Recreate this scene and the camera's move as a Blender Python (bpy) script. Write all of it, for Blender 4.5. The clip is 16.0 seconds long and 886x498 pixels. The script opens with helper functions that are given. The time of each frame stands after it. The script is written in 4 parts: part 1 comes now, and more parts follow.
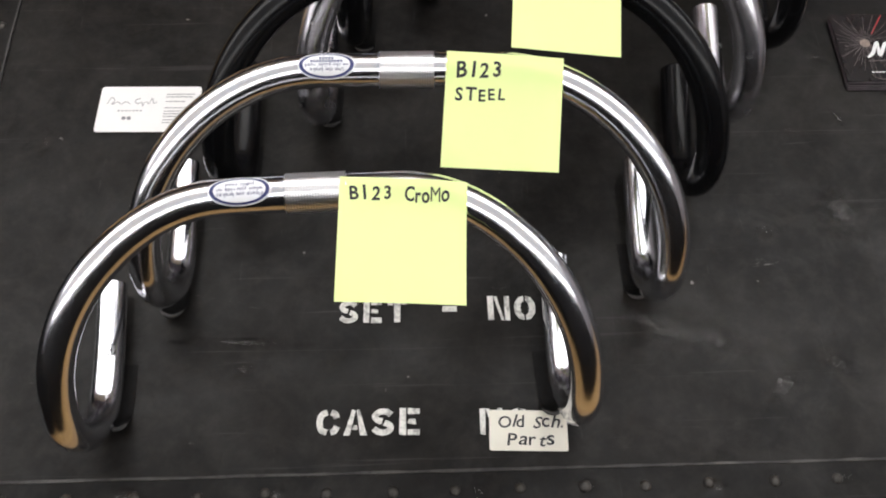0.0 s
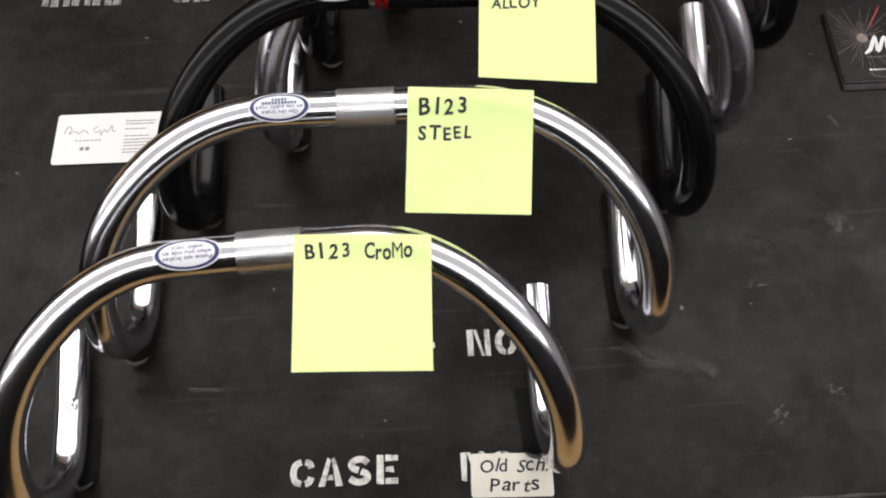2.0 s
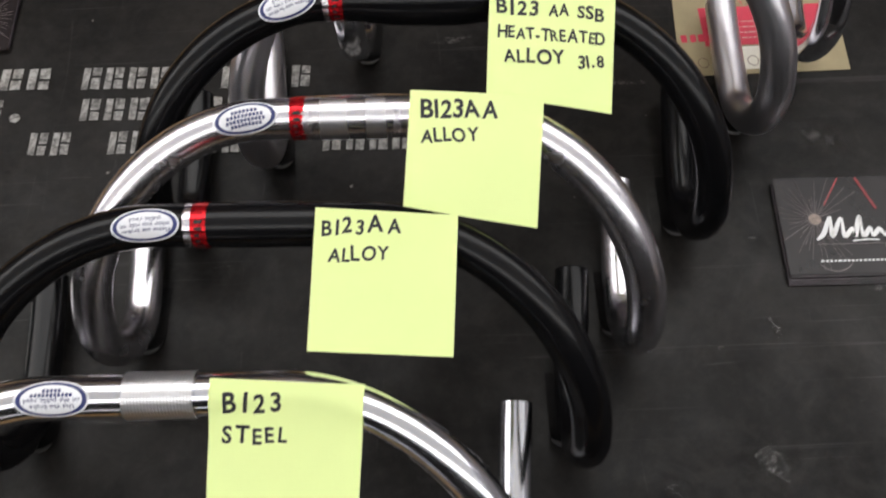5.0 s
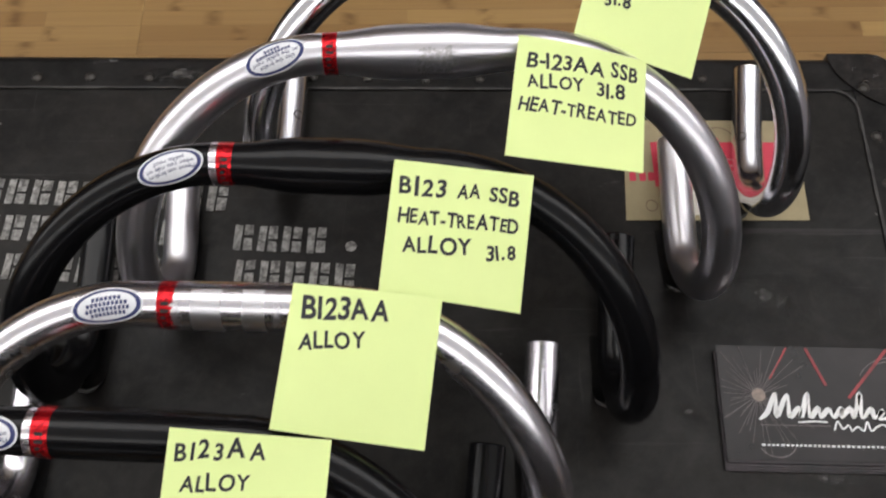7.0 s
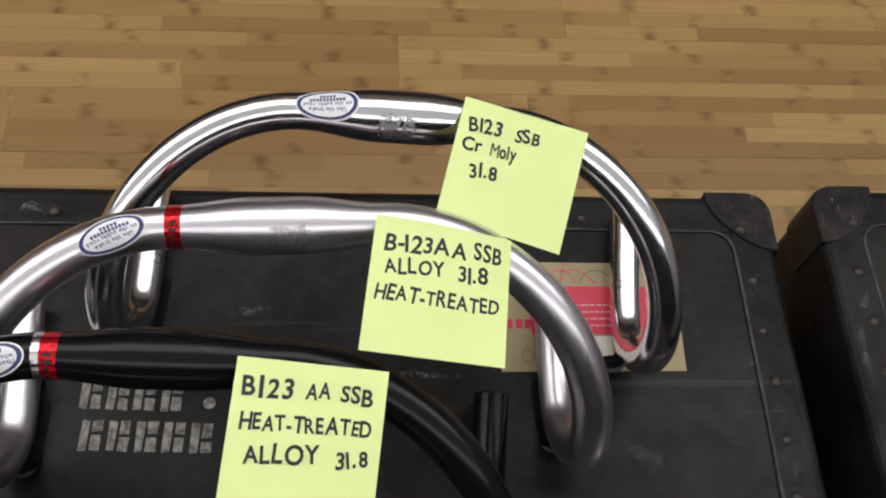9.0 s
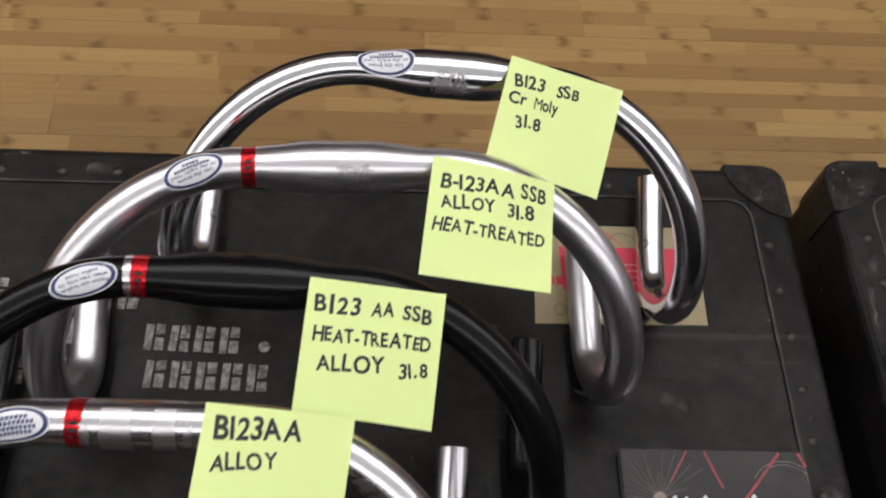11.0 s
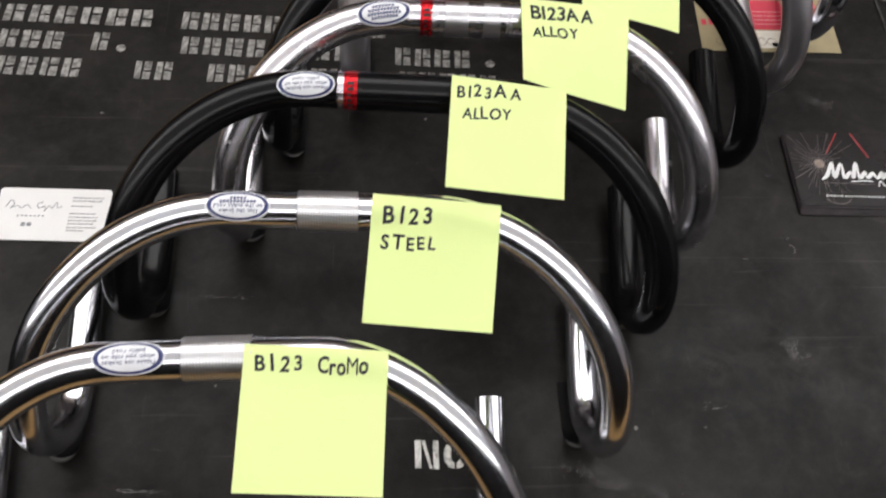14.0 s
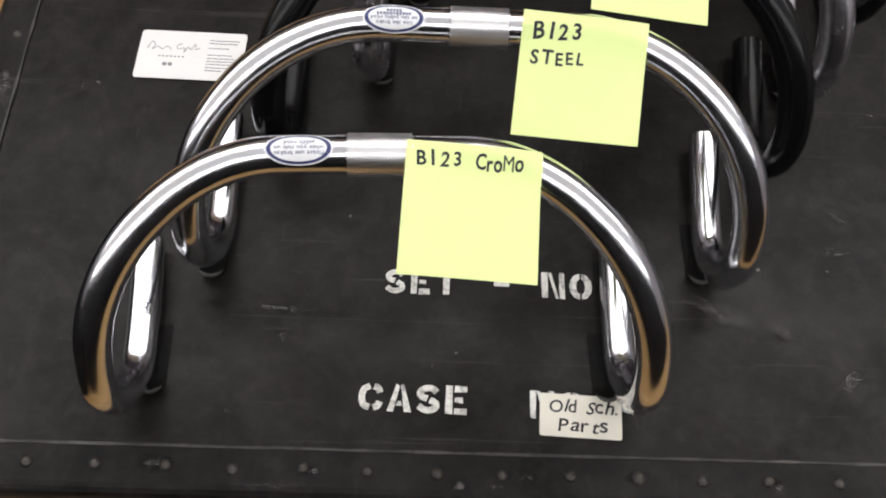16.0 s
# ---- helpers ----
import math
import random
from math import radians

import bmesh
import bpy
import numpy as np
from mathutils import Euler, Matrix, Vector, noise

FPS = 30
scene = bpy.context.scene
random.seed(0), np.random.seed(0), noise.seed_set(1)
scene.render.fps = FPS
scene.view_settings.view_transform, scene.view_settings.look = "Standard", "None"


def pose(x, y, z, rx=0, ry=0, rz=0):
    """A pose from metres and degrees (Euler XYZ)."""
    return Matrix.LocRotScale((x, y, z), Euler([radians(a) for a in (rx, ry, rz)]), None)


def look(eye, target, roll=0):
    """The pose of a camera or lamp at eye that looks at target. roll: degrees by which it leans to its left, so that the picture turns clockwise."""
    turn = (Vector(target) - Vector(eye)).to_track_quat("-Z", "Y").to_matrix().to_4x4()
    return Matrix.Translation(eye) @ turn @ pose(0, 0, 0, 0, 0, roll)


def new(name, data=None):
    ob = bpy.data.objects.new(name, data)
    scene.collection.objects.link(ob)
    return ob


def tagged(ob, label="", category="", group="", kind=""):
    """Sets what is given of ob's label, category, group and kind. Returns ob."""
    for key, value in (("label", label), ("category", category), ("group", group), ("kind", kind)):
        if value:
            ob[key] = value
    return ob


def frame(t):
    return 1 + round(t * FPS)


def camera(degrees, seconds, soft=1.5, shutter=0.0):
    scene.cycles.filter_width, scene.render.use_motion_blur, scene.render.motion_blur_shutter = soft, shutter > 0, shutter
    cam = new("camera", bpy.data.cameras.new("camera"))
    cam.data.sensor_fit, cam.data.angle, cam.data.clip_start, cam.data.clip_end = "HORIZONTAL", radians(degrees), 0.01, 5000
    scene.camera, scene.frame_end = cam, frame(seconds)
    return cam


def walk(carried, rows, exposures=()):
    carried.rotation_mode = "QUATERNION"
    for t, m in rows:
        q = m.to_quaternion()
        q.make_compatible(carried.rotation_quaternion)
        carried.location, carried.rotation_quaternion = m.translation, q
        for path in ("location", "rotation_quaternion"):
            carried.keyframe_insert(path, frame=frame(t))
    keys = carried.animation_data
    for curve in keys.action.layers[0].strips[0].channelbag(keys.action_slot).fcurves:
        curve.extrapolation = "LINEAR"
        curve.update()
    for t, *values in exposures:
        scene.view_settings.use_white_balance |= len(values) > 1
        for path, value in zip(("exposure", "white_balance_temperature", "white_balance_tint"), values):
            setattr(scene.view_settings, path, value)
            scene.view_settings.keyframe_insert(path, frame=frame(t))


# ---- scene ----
cam = camera(50.54, 16.0, soft=2.0, shutter=0.35)
PATH = [
    (0, (-0.0065, 0.0669, 0.6490), (0.0229, 0.5623, -0.2192), 1.09),
    (0.5, (-0.0037, 0.0673, 0.6490), (0.0239, 0.5619, -0.2196), 0.68),
    (1, (0.0013, 0.0758, 0.6484), (0.0269, 0.5677, -0.2219), -0.35),
    (1.5, (0.0088, 0.0979, 0.6445), (0.0331, 0.5785, -0.2321), -0.82),
    (2, (0.0217, 0.1320, 0.6437), (0.0404, 0.5884, -0.2459), -1.81),
    (2.5, (0.0451, 0.1758, 0.6450), (0.0464, 0.5961, -0.2624), -3.99),
    (3, (0.0673, 0.2183, 0.6430), (0.0538, 0.6326, -0.2671), -5.70),
    (3.5, (0.0788, 0.2400, 0.6381), (0.0571, 0.6740, -0.2625), -4.15),
    (4, (0.0942, 0.2628, 0.6291), (0.0758, 0.6957, -0.2721), -3.71),
    (4.5, (0.1155, 0.2894, 0.6219), (0.1079, 0.7240, -0.2787), -3.82),
    (4.7, (0.1235, 0.3057, 0.6239), (0.1196, 0.7390, -0.2774), -3.60),
    (6.8, (0.1909, 0.4410, 0.6220), (0.1854, 0.8697, -0.2814), -0.82),
    (7, (0.1967, 0.4504, 0.6192), (0.1942, 0.8831, -0.2823), -0.62),
    (7.5, (0.2093, 0.4751, 0.6219), (0.2247, 0.9141, -0.2764), 1.20),
    (8, (0.2213, 0.4992, 0.6227), (0.2765, 0.9424, -0.2720), 5.99),
    (8.5, (0.2266, 0.5235, 0.6262), (0.3066, 0.9816, -0.2591), 8.80),
    (8.7, (0.2278, 0.5303, 0.6272), (0.3137, 0.9929, -0.2552), 9.23),
    (9.2, (0.2290, 0.5420, 0.6290), (0.3200, 1.0070, -0.2520), 9.80),
    (9.75, (0.2290, 0.5470, 0.6320), (0.3160, 1.0080, -0.2520), 9.90),
    (10.3, (0.2220, 0.5340, 0.6360), (0.3040, 0.9950, -0.2480), 9.80),
    (10.8, (0.2072, 0.4983, 0.6416), (0.2917, 0.9738, -0.2340), 9.74),
    (11, (0.1959, 0.4724, 0.6453), (0.2852, 0.9599, -0.2232), 9.75),
    (11.5, (0.1547, 0.4040, 0.6634), (0.2630, 0.9178, -0.1877), 10.61),
    (12, (0.1150, 0.3515, 0.6715), (0.2485, 0.8960, -0.1565), 11.62),
    (12.5, (0.0819, 0.2945, 0.6697), (0.2279, 0.8620, -0.1403), 11.95),
    (13, (0.0499, 0.2327, 0.6557), (0.1878, 0.7891, -0.1637), 11.13),
    (13.5, (0.0249, 0.1955, 0.6470), (0.1387, 0.7300, -0.1905), 9.63),
    (14, (0.0130, 0.1637, 0.6392), (0.0960, 0.6818, -0.2121), 7.54),
    (14.5, (0.0007, 0.1447, 0.6292), (0.0646, 0.6441, -0.2348), 5.86),
    (15, (-0.0187, 0.1258, 0.6249), (0.0310, 0.6177, -0.2444), 5.61),
    (15.5, (-0.0346, 0.1016, 0.6191), (0.0010, 0.5639, -0.2669), 5.23),
    (16, (-0.0395, 0.0907, 0.6182), (-0.0182, 0.5513, -0.2692), 3.49),
]
EXPOSURES = ((0, 0.08), (3.0, -0.02), (4.5, -0.12), (7.0, -0.31), (8.5, -0.38), (11.0, -0.38), (12.0, -0.32), (13.0, -0.22), (14.0, -0.09), (15.5, -0.12), (16.0, 0.02))
walk(cam, [(t, look(eye, target, roll)) for t, eye, target, roll in PATH], EXPOSURES)

# ------------------------------------------------------------------ world and lamps
# z = 0 is the top of the trunk that the bars stand on; the shop's floor lies below it.
FLOOR_Z = -0.31
CEILING_Z = 2.6
WEST_X = -8.4
SOUTH_Y = -2.4

world = bpy.data.worlds.new("shop_air")
scene.world = world
world.use_nodes = True
world.node_tree.nodes["Background"].inputs[0].default_value = (0.75, 0.8, 0.9, 1)
world.node_tree.nodes["Background"].inputs[1].default_value = 0.05
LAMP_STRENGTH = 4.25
# the wide middle row is added fill, no lamp of the shop
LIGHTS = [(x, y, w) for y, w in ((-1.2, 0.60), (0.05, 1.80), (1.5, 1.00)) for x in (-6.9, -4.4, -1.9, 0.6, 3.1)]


# ------------------------------------------------------------------ materials
def material(name):
    m = bpy.data.materials.new(name)
    m.use_nodes = True
    return m, m.node_tree, m.node_tree.nodes["Principled BSDF"]


def mix_colours(tree, fac, a, b):
    n = tree.nodes.new("ShaderNodeMix")
    n.data_type = "RGBA"
    for sock, v in ((n.inputs[0], fac), (n.inputs[6], a), (n.inputs[7], b)):
        if isinstance(v, bpy.types.NodeSocket):
            tree.links.new(v, sock)
        elif isinstance(v, (int, float)):
            sock.default_value = v
        else:
            sock.default_value = (*v, 1)
    return n.outputs[2]


def coords(tree, scale=(1, 1, 1), kind="Object"):
    tc = tree.nodes.new("ShaderNodeTexCoord")
    mp = tree.nodes.new("ShaderNodeMapping")
    mp.inputs["Scale"].default_value = scale
    tree.links.new(tc.outputs[kind], mp.inputs[0])
    return mp.outputs[0]


def noise_tex(tree, vec, scale, detail=4.0, rough=0.55, distortion=0.0):
    n = tree.nodes.new("ShaderNodeTexNoise")
    n.inputs["Scale"].default_value = scale
    n.inputs["Detail"].default_value = detail
    n.inputs["Roughness"].default_value = rough
    n.inputs["Distortion"].default_value = distortion
    tree.links.new(vec, n.inputs["Vector"])
    return n.outputs["Fac"]


def ramp(tree, fac, lo, hi, a=0.0, b=1.0):
    n = tree.nodes.new("ShaderNodeMapRange")
    n.inputs[1].default_value, n.inputs[2].default_value = lo, hi
    n.inputs[3].default_value, n.inputs[4].default_value = a, b
    tree.links.new(fac, n.inputs[0])
    return n.outputs[0]


def times(tree, a, b):
    n = tree.nodes.new("ShaderNodeMath")
    n.operation = "MULTIPLY"
    for sock, v in zip(n.inputs, (a, b)):
        if isinstance(v, bpy.types.NodeSocket):
            tree.links.new(v, sock)
        else:
            sock.default_value = v
    return n.outputs[0]


def bump(tree, bsdf, height, strength, distance):
    n = tree.nodes.new("ShaderNodeBump")
    n.inputs["Strength"].default_value = strength
    n.inputs["Distance"].default_value = distance
    tree.links.new(height, n.inputs["Height"])
    tree.links.new(n.outputs[0], bsdf.inputs["Normal"])


def metal(name, colour, rough_lo, rough_hi, grain=(40, 40, 40), grain_depth=0.0):
    m, t, b = material(name)
    b.inputs["Metallic"].default_value = 1.0
    b.inputs["Base Color"].default_value = (*colour, 1)
    vec = coords(t)
    t.links.new(ramp(t, noise_tex(t, vec, 45, 5), 0.35, 0.7, rough_lo, rough_hi), b.inputs["Roughness"])
    if grain_depth:
        bump(t, b, noise_tex(t, coords(t, grain), 60, 3), grain_depth, 0.0004)
    return m


CHROME = metal("chrome_plating", (0.77, 0.775, 0.815), 0.15, 0.19)
ALLOY = metal("polished_aluminium", (0.78, 0.76, 0.80), 0.24, 0.28)
ALLOY_MATT = metal("satin_aluminium", (0.74, 0.72, 0.76), 0.30, 0.34)
ALLOY_SATIN = metal("frosted_aluminium", (0.72, 0.71, 0.74), 0.31, 0.36, (300, 300, 300), 0.1)
FROST = metal("etched_metal", (0.47, 0.46, 0.47), 0.42, 0.55)
KNURL = metal("brushed_sleeve_metal", (0.74, 0.735, 0.75), 0.33, 0.39)


def black_gloss():
    m, t, b = material("black_anodised_paint")
    vec = coords(t)
    b.inputs["Base Color"].default_value = (0.0045, 0.0044, 0.005, 1)
    t.links.new(ramp(t, noise_tex(t, vec, 60, 5), 0.3, 0.7, 0.19, 0.24), b.inputs["Roughness"])
    b.inputs["Specular IOR Level"].default_value = 0.22
    return m


BLACK = black_gloss()


def fibre(name, base, light, rough, gloss=0.17):
    """Painted, scuffed vulcanised fibre of the trunk."""
    m, t, b = material(name)
    vec = coords(t)
    broad = ramp(t, noise_tex(t, vec, 8.0, 8, 0.66, 0.4), 0.40, 0.70)
    fine = ramp(t, noise_tex(t, vec, 70, 6, 0.7), 0.45, 0.8)
    col = mix_colours(t, broad, tuple(c * 0.6 for c in base), tuple(c * 2.0 for c in base))
    cloud = ramp(t, noise_tex(t, vec, 21, 9, 0.7, 0.8), 0.5, 0.76)
    col = mix_colours(t, times(t, cloud, 0.5), col, tuple(c * 3.6 for c in base))
    col = mix_colours(t, times(t, fine, 0.35), col, light)
    # rare pale scuffs, stretched in one direction and broken up by a fine grain
    scuff = ramp(t, noise_tex(t, coords(t, (9, 34, 9)), 1.0, 8, 0.62, 0.6), 0.665, 0.73)
    chip = ramp(t, noise_tex(t, vec, 210, 4, 0.7), 0.46, 0.66)
    col = mix_colours(t, times(t, times(t, scuff, chip), 0.55), col, (0.32, 0.31, 0.30))
    line = ramp(t, noise_tex(t, coords(t, (3, 120, 3)), 1.0, 5, 0.6, 1.2), 0.64, 0.70)
    col = mix_colours(t, times(t, line, 0.16), col, (0.10, 0.094, 0.096))
    cross = ramp(t, noise_tex(t, coords(t, (95, 6, 6)), 1.0, 6, 0.65, 1.6), 0.655, 0.70)
    col = mix_colours(t, times(t, cross, 0.12), col, (0.10, 0.094, 0.096))
    spots = ramp(t, noise_tex(t, vec, 95, 2, 0.4), 0.775, 0.80)
    col = mix_colours(t, times(t, spots, 0.4), col, (0.38, 0.37, 0.35))
    t.links.new(col, b.inputs["Base Color"])
    t.links.new(ramp(t, noise_tex(t, vec, 24, 7, 0.65), 0.3, 0.7, rough - 0.06, rough + 0.1), b.inputs["Roughness"])
    t.links.new(ramp(t, noise_tex(t, vec, 13, 9, 0.68, 0.7), 0.32, 0.70, gloss * 0.65, gloss * 1.35), b.inputs["Specular IOR Level"])
    bump(t, b, noise_tex(t, vec, 130, 6, 0.7), 0.10, 0.0005)
    return m


FIBRE = fibre("black_painted_fibre", (0.0086, 0.0077, 0.0072), (0.036, 0.032, 0.030), 0.38, 0.15)
BINDING = fibre("black_fibre_binding", (0.0080, 0.0074, 0.0073), (0.036, 0.032, 0.029), 0.42, 0.13)
CAP_STEEL = fibre("worn_black_steel", (0.013, 0.0115, 0.0112), (0.08, 0.07, 0.065), 0.40, 0.14)


def plain(name, colour, rough=0.6, vary=0.12, scale=40, relief=0.0):
    m, t, b = material(name)
    vec = coords(t)
    col = mix_colours(t, ramp(t, noise_tex(t, vec, scale, 5), 0.3, 0.7), tuple(c * (1 - vary) for c in colour), tuple(min(1, c * (1 + vary)) for c in colour))
    t.links.new(col, b.inputs["Base Color"])
    b.inputs["Roughness"].default_value = rough
    if relief:
        bump(t, b, noise_tex(t, vec, scale * 12, 4), relief, 0.0004)
    return m


DARK_STEEL = plain("worn_rivet_head", (0.040, 0.036, 0.032), 0.36, 0.8, 260, 0.1)
DARK_STEEL.node_tree.nodes["Principled BSDF"].inputs["Metallic"].default_value = 0.5
NOTE = plain("yellow_note_paper", (0.745, 0.870, 0.365), 0.75, 0.03, 18, 0.05)
INK = plain("black_marker_ink", (0.012, 0.012, 0.016), 0.55, 0.3, 300)
LABEL = plain("cream_label_paper", (0.74, 0.71, 0.62), 0.6, 0.05, 60, 0.05)
CARD_WHITE = plain("white_card", (0.78, 0.77, 0.76), 0.5, 0.02, 60)
PRINT_GREY = plain("grey_print", (0.22, 0.22, 0.24), 0.6, 0.1)
STICKER = plain("sticker_film", (0.80, 0.81, 0.84), 0.28, 0.03, 80)
NAVY = plain("navy_print", (0.02, 0.03, 0.13), 0.35, 0.1, 80)
CARD_DARK = plain("dark_glossy_card", (0.013, 0.010, 0.011), 0.27, 0.6, 22)
CARD_DARK.node_tree.nodes["Principled BSDF"].inputs["Specular IOR Level"].default_value = 0.25
CARD_EDGE = plain("card_stack_edge", (0.014, 0.008, 0.011), 0.45, 1.0, 90)
PRINT_WHITE = plain("white_print", (0.80, 0.80, 0.80), 0.4, 0.03)
PRINT_RED = plain("red_print", (0.30, 0.015, 0.022), 0.4, 0.6)
PRINT_PALE = plain("pale_line_print", (0.125, 0.10, 0.10), 0.4, 0.3)
LEAFLET = plain("aged_leaflet_paper", (0.35, 0.29, 0.17), 0.7, 0.16, 30, 0.1)
LEAFLET_RED = plain("red_leaflet_print", (0.62, 0.045, 0.085), 0.6, 0.1, 30)
LEAFLET_PALE = plain("pale_leaflet_print", (0.72, 0.42, 0.40), 0.6, 0.1, 30)
LEAFLET_BROWN = plain("brown_leaflet_print", (0.17, 0.10, 0.07), 0.6, 0.1, 30)
PLUG = plain("dark_tube_inside", (0.01, 0.01, 0.01), 0.6, 0.2)
WALL_PAINT = plain("shop_wall_paint", (0.32, 0.31, 0.34), 0.8, 0.06, 3, 0.1)
DARK_WALL = plain("dark_wall_paint", (0.008, 0.0076, 0.008), 0.9, 0.1, 3, 0.1)
DARK_WALL.node_tree.nodes["Principled BSDF"].inputs["Specular IOR Level"].default_value = 0.1
DIM_WALL = plain("aubergine_wall_paint", (0.045, 0.036, 0.048), 0.85, 0.08, 3, 0.1)
GREY_WALL = plain("grey_wall_paint", (0.26, 0.25, 0.28), 0.8, 0.04, 3, 0.1)
CEILING_PAINT = plain("ceiling_tile", (0.70, 0.73, 0.80), 0.85, 0.05, 8, 0.1)
FIXTURE = plain("white_enamel", (0.75, 0.75, 0.74), 0.4, 0.03)


def stencil_paint(name, dull, bright, wear):
    m, t, b = material(name)
    vec = coords(t)
    worn = times(t, ramp(t, noise_tex(t, vec, 90, 6, 0.75), wear - 0.1, wear + 0.1), ramp(t, noise_tex(t, vec, 260, 4, 0.7), wear - 0.18, wear + 0.02))
    t.links.new(mix_colours(t, worn, dull, bright), b.inputs["Base Color"])
    b.inputs["Roughness"].default_value = 0.6
    return m


STENCIL = stencil_paint("white_stencil_paint", (0.13, 0.125, 0.12), (0.76, 0.75, 0.71), 0.42)
STENCIL_OLD = stencil_paint("faded_white_stencil_paint", (0.07, 0.066, 0.063), (0.36, 0.35, 0.33), 0.48)


def red_foil():
    m, t, b = material("red_metal_foil")
    vec = coords(t)
    t.links.new(mix_colours(t, ramp(t, noise_tex(t, vec, 500, 4), 0.5, 0.6), (0.62, 0.012, 0.02), (0.30, 0.006, 0.012)), b.inputs["Base Color"])
    b.inputs["Metallic"].default_value = 0.75
    b.inputs["Roughness"].default_value = 0.24
    return m


RED_FOIL = red_foil()


def clear_film():
    m, t, b = material("clear_tape_film")
    b.inputs["Base Color"].default_value = (0.9, 0.9, 0.9, 1)
    b.inputs["Roughness"].default_value = 0.12
    b.inputs["Alpha"].default_value = 0.45
    return m


FILM = clear_film()


def bamboo():
    """Carbonised bamboo boards: narrow strips with knuckles, and a tone of its own for each board."""
    m, t, b = material("bamboo_board")
    info = t.nodes.new("ShaderNodeObjectInfo")
    vec = coords(t)
    sep = t.nodes.new("ShaderNodeSeparateXYZ")
    t.links.new(vec, sep.inputs[0])
    # strips 23 mm wide, each with its own shift along the board
    strip = t.nodes.new("ShaderNodeMath")
    strip.operation = "FLOOR"
    t.links.new(times(t, sep.outputs[1], 1 / 0.023), strip.inputs[0])
    seed = t.nodes.new("ShaderNodeMath")
    seed.operation = "MULTIPLY_ADD"
    t.links.new(info.outputs["Random"], seed.inputs[0])
    seed.inputs[1].default_value = 57.0
    t.links.new(strip.outputs[0], seed.inputs[2])
    white = t.nodes.new("ShaderNodeTexWhiteNoise")
    white.noise_dimensions = "1D"
    t.links.new(seed.outputs[0], white.inputs["W"])
    # each strip is pieced from lengths of its own tone
    piece = t.nodes.new("ShaderNodeMath")
    piece.operation = "MULTIPLY_ADD"
    t.links.new(white.outputs["Value"], piece.inputs[0])
    piece.inputs[1].default_value = 5.3
    t.links.new(times(t, sep.outputs[0], 1 / 0.34), piece.inputs[2])
    whole = t.nodes.new("ShaderNodeMath")
    whole.operation = "FLOOR"
    t.links.new(piece.outputs[0], whole.inputs[0])
    seed_piece = t.nodes.new("ShaderNodeMath")
    seed_piece.operation = "MULTIPLY_ADD"
    t.links.new(whole.outputs[0], seed_piece.inputs[0])
    seed_piece.inputs[1].default_value = 13.7
    t.links.new(seed.outputs[0], seed_piece.inputs[2])
    white_piece = t.nodes.new("ShaderNodeTexWhiteNoise")
    white_piece.noise_dimensions = "1D"
    t.links.new(seed_piece.outputs[0], white_piece.inputs["W"])
    tone = mix_colours(t, white_piece.outputs["Value"], (0.255, 0.143, 0.052), (0.425, 0.272, 0.105))
    tone = mix_colours(t, times(t, info.outputs["Random"], 0.35), tone, (0.275, 0.158, 0.058))
    # a faint darker seam between the strips
    across = t.nodes.new("ShaderNodeMath")
    across.operation = "FRACT"
    t.links.new(times(t, sep.outputs[1], 1 / 0.023), across.inputs[0])
    tone = mix_colours(t, ramp(t, across.outputs[0], 0.0, 0.07, 0.45, 0.0), tone, (0.17, 0.085, 0.03))
    # fibres along the board
    fib = noise_tex(t, coords(t, (6, 260, 6)), 1.0, 6, 0.65)
    col = mix_colours(t, ramp(t, fib, 0.40, 0.70, 0.0, 0.26), tone, (0.17, 0.09, 0.04))
    # a knuckle every 0.17 m of a strip, at its own place
    off = t.nodes.new("ShaderNodeMath")
    off.operation = "MULTIPLY_ADD"
    t.links.new(white.outputs["Value"], off.inputs[0])
    off.inputs[1].default_value = 7.3
    t.links.new(times(t, sep.outputs[0], 1 / 0.17), off.inputs[2])
    fr = t.nodes.new("ShaderNodeMath")
    fr.operation = "FRACT"
    t.links.new(off.outputs[0], fr.inputs[0])
    d = t.nodes.new("ShaderNodeMath")
    d.operation = "SUBTRACT"
    t.links.new(fr.outputs[0], d.inputs[0])
    d.inputs[1].default_value = 0.5
    ab = t.nodes.new("ShaderNodeMath")
    ab.operation = "ABSOLUTE"
    t.links.new(d.outputs[0], ab.inputs[0])
    knuckle = ramp(t, ab.outputs[0], 0.012, 0.085, 1.0, 0.0)
    patchy = ramp(t, noise_tex(t, coords(t, (22, 60, 22)), 1.0, 4, 0.5, 0.4), 0.42, 0.58)
    col = mix_colours(t, times(t, times(t, knuckle, patchy), 0.75), col, (0.130, 0.064, 0.022))
    t.links.new(col, b.inputs["Base Color"])
    t.links.new(ramp(t, fib, 0.3, 0.7, 0.30, 0.44), b.inputs["Roughness"])
    bump(t, b, fib, 0.06, 0.0006)
    return m


BAMBOO = bamboo()


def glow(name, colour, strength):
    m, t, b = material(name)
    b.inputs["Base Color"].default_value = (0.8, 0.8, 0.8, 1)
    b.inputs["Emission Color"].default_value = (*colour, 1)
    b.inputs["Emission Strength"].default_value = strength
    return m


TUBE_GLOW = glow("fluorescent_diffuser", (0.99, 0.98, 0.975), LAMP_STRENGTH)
# weak added glow that greys the gap between the lamp rows in the chrome
FILL_GLOW = glow("added_fill_glow", (0.88, 0.94, 1.0), LAMP_STRENGTH * 0.13)


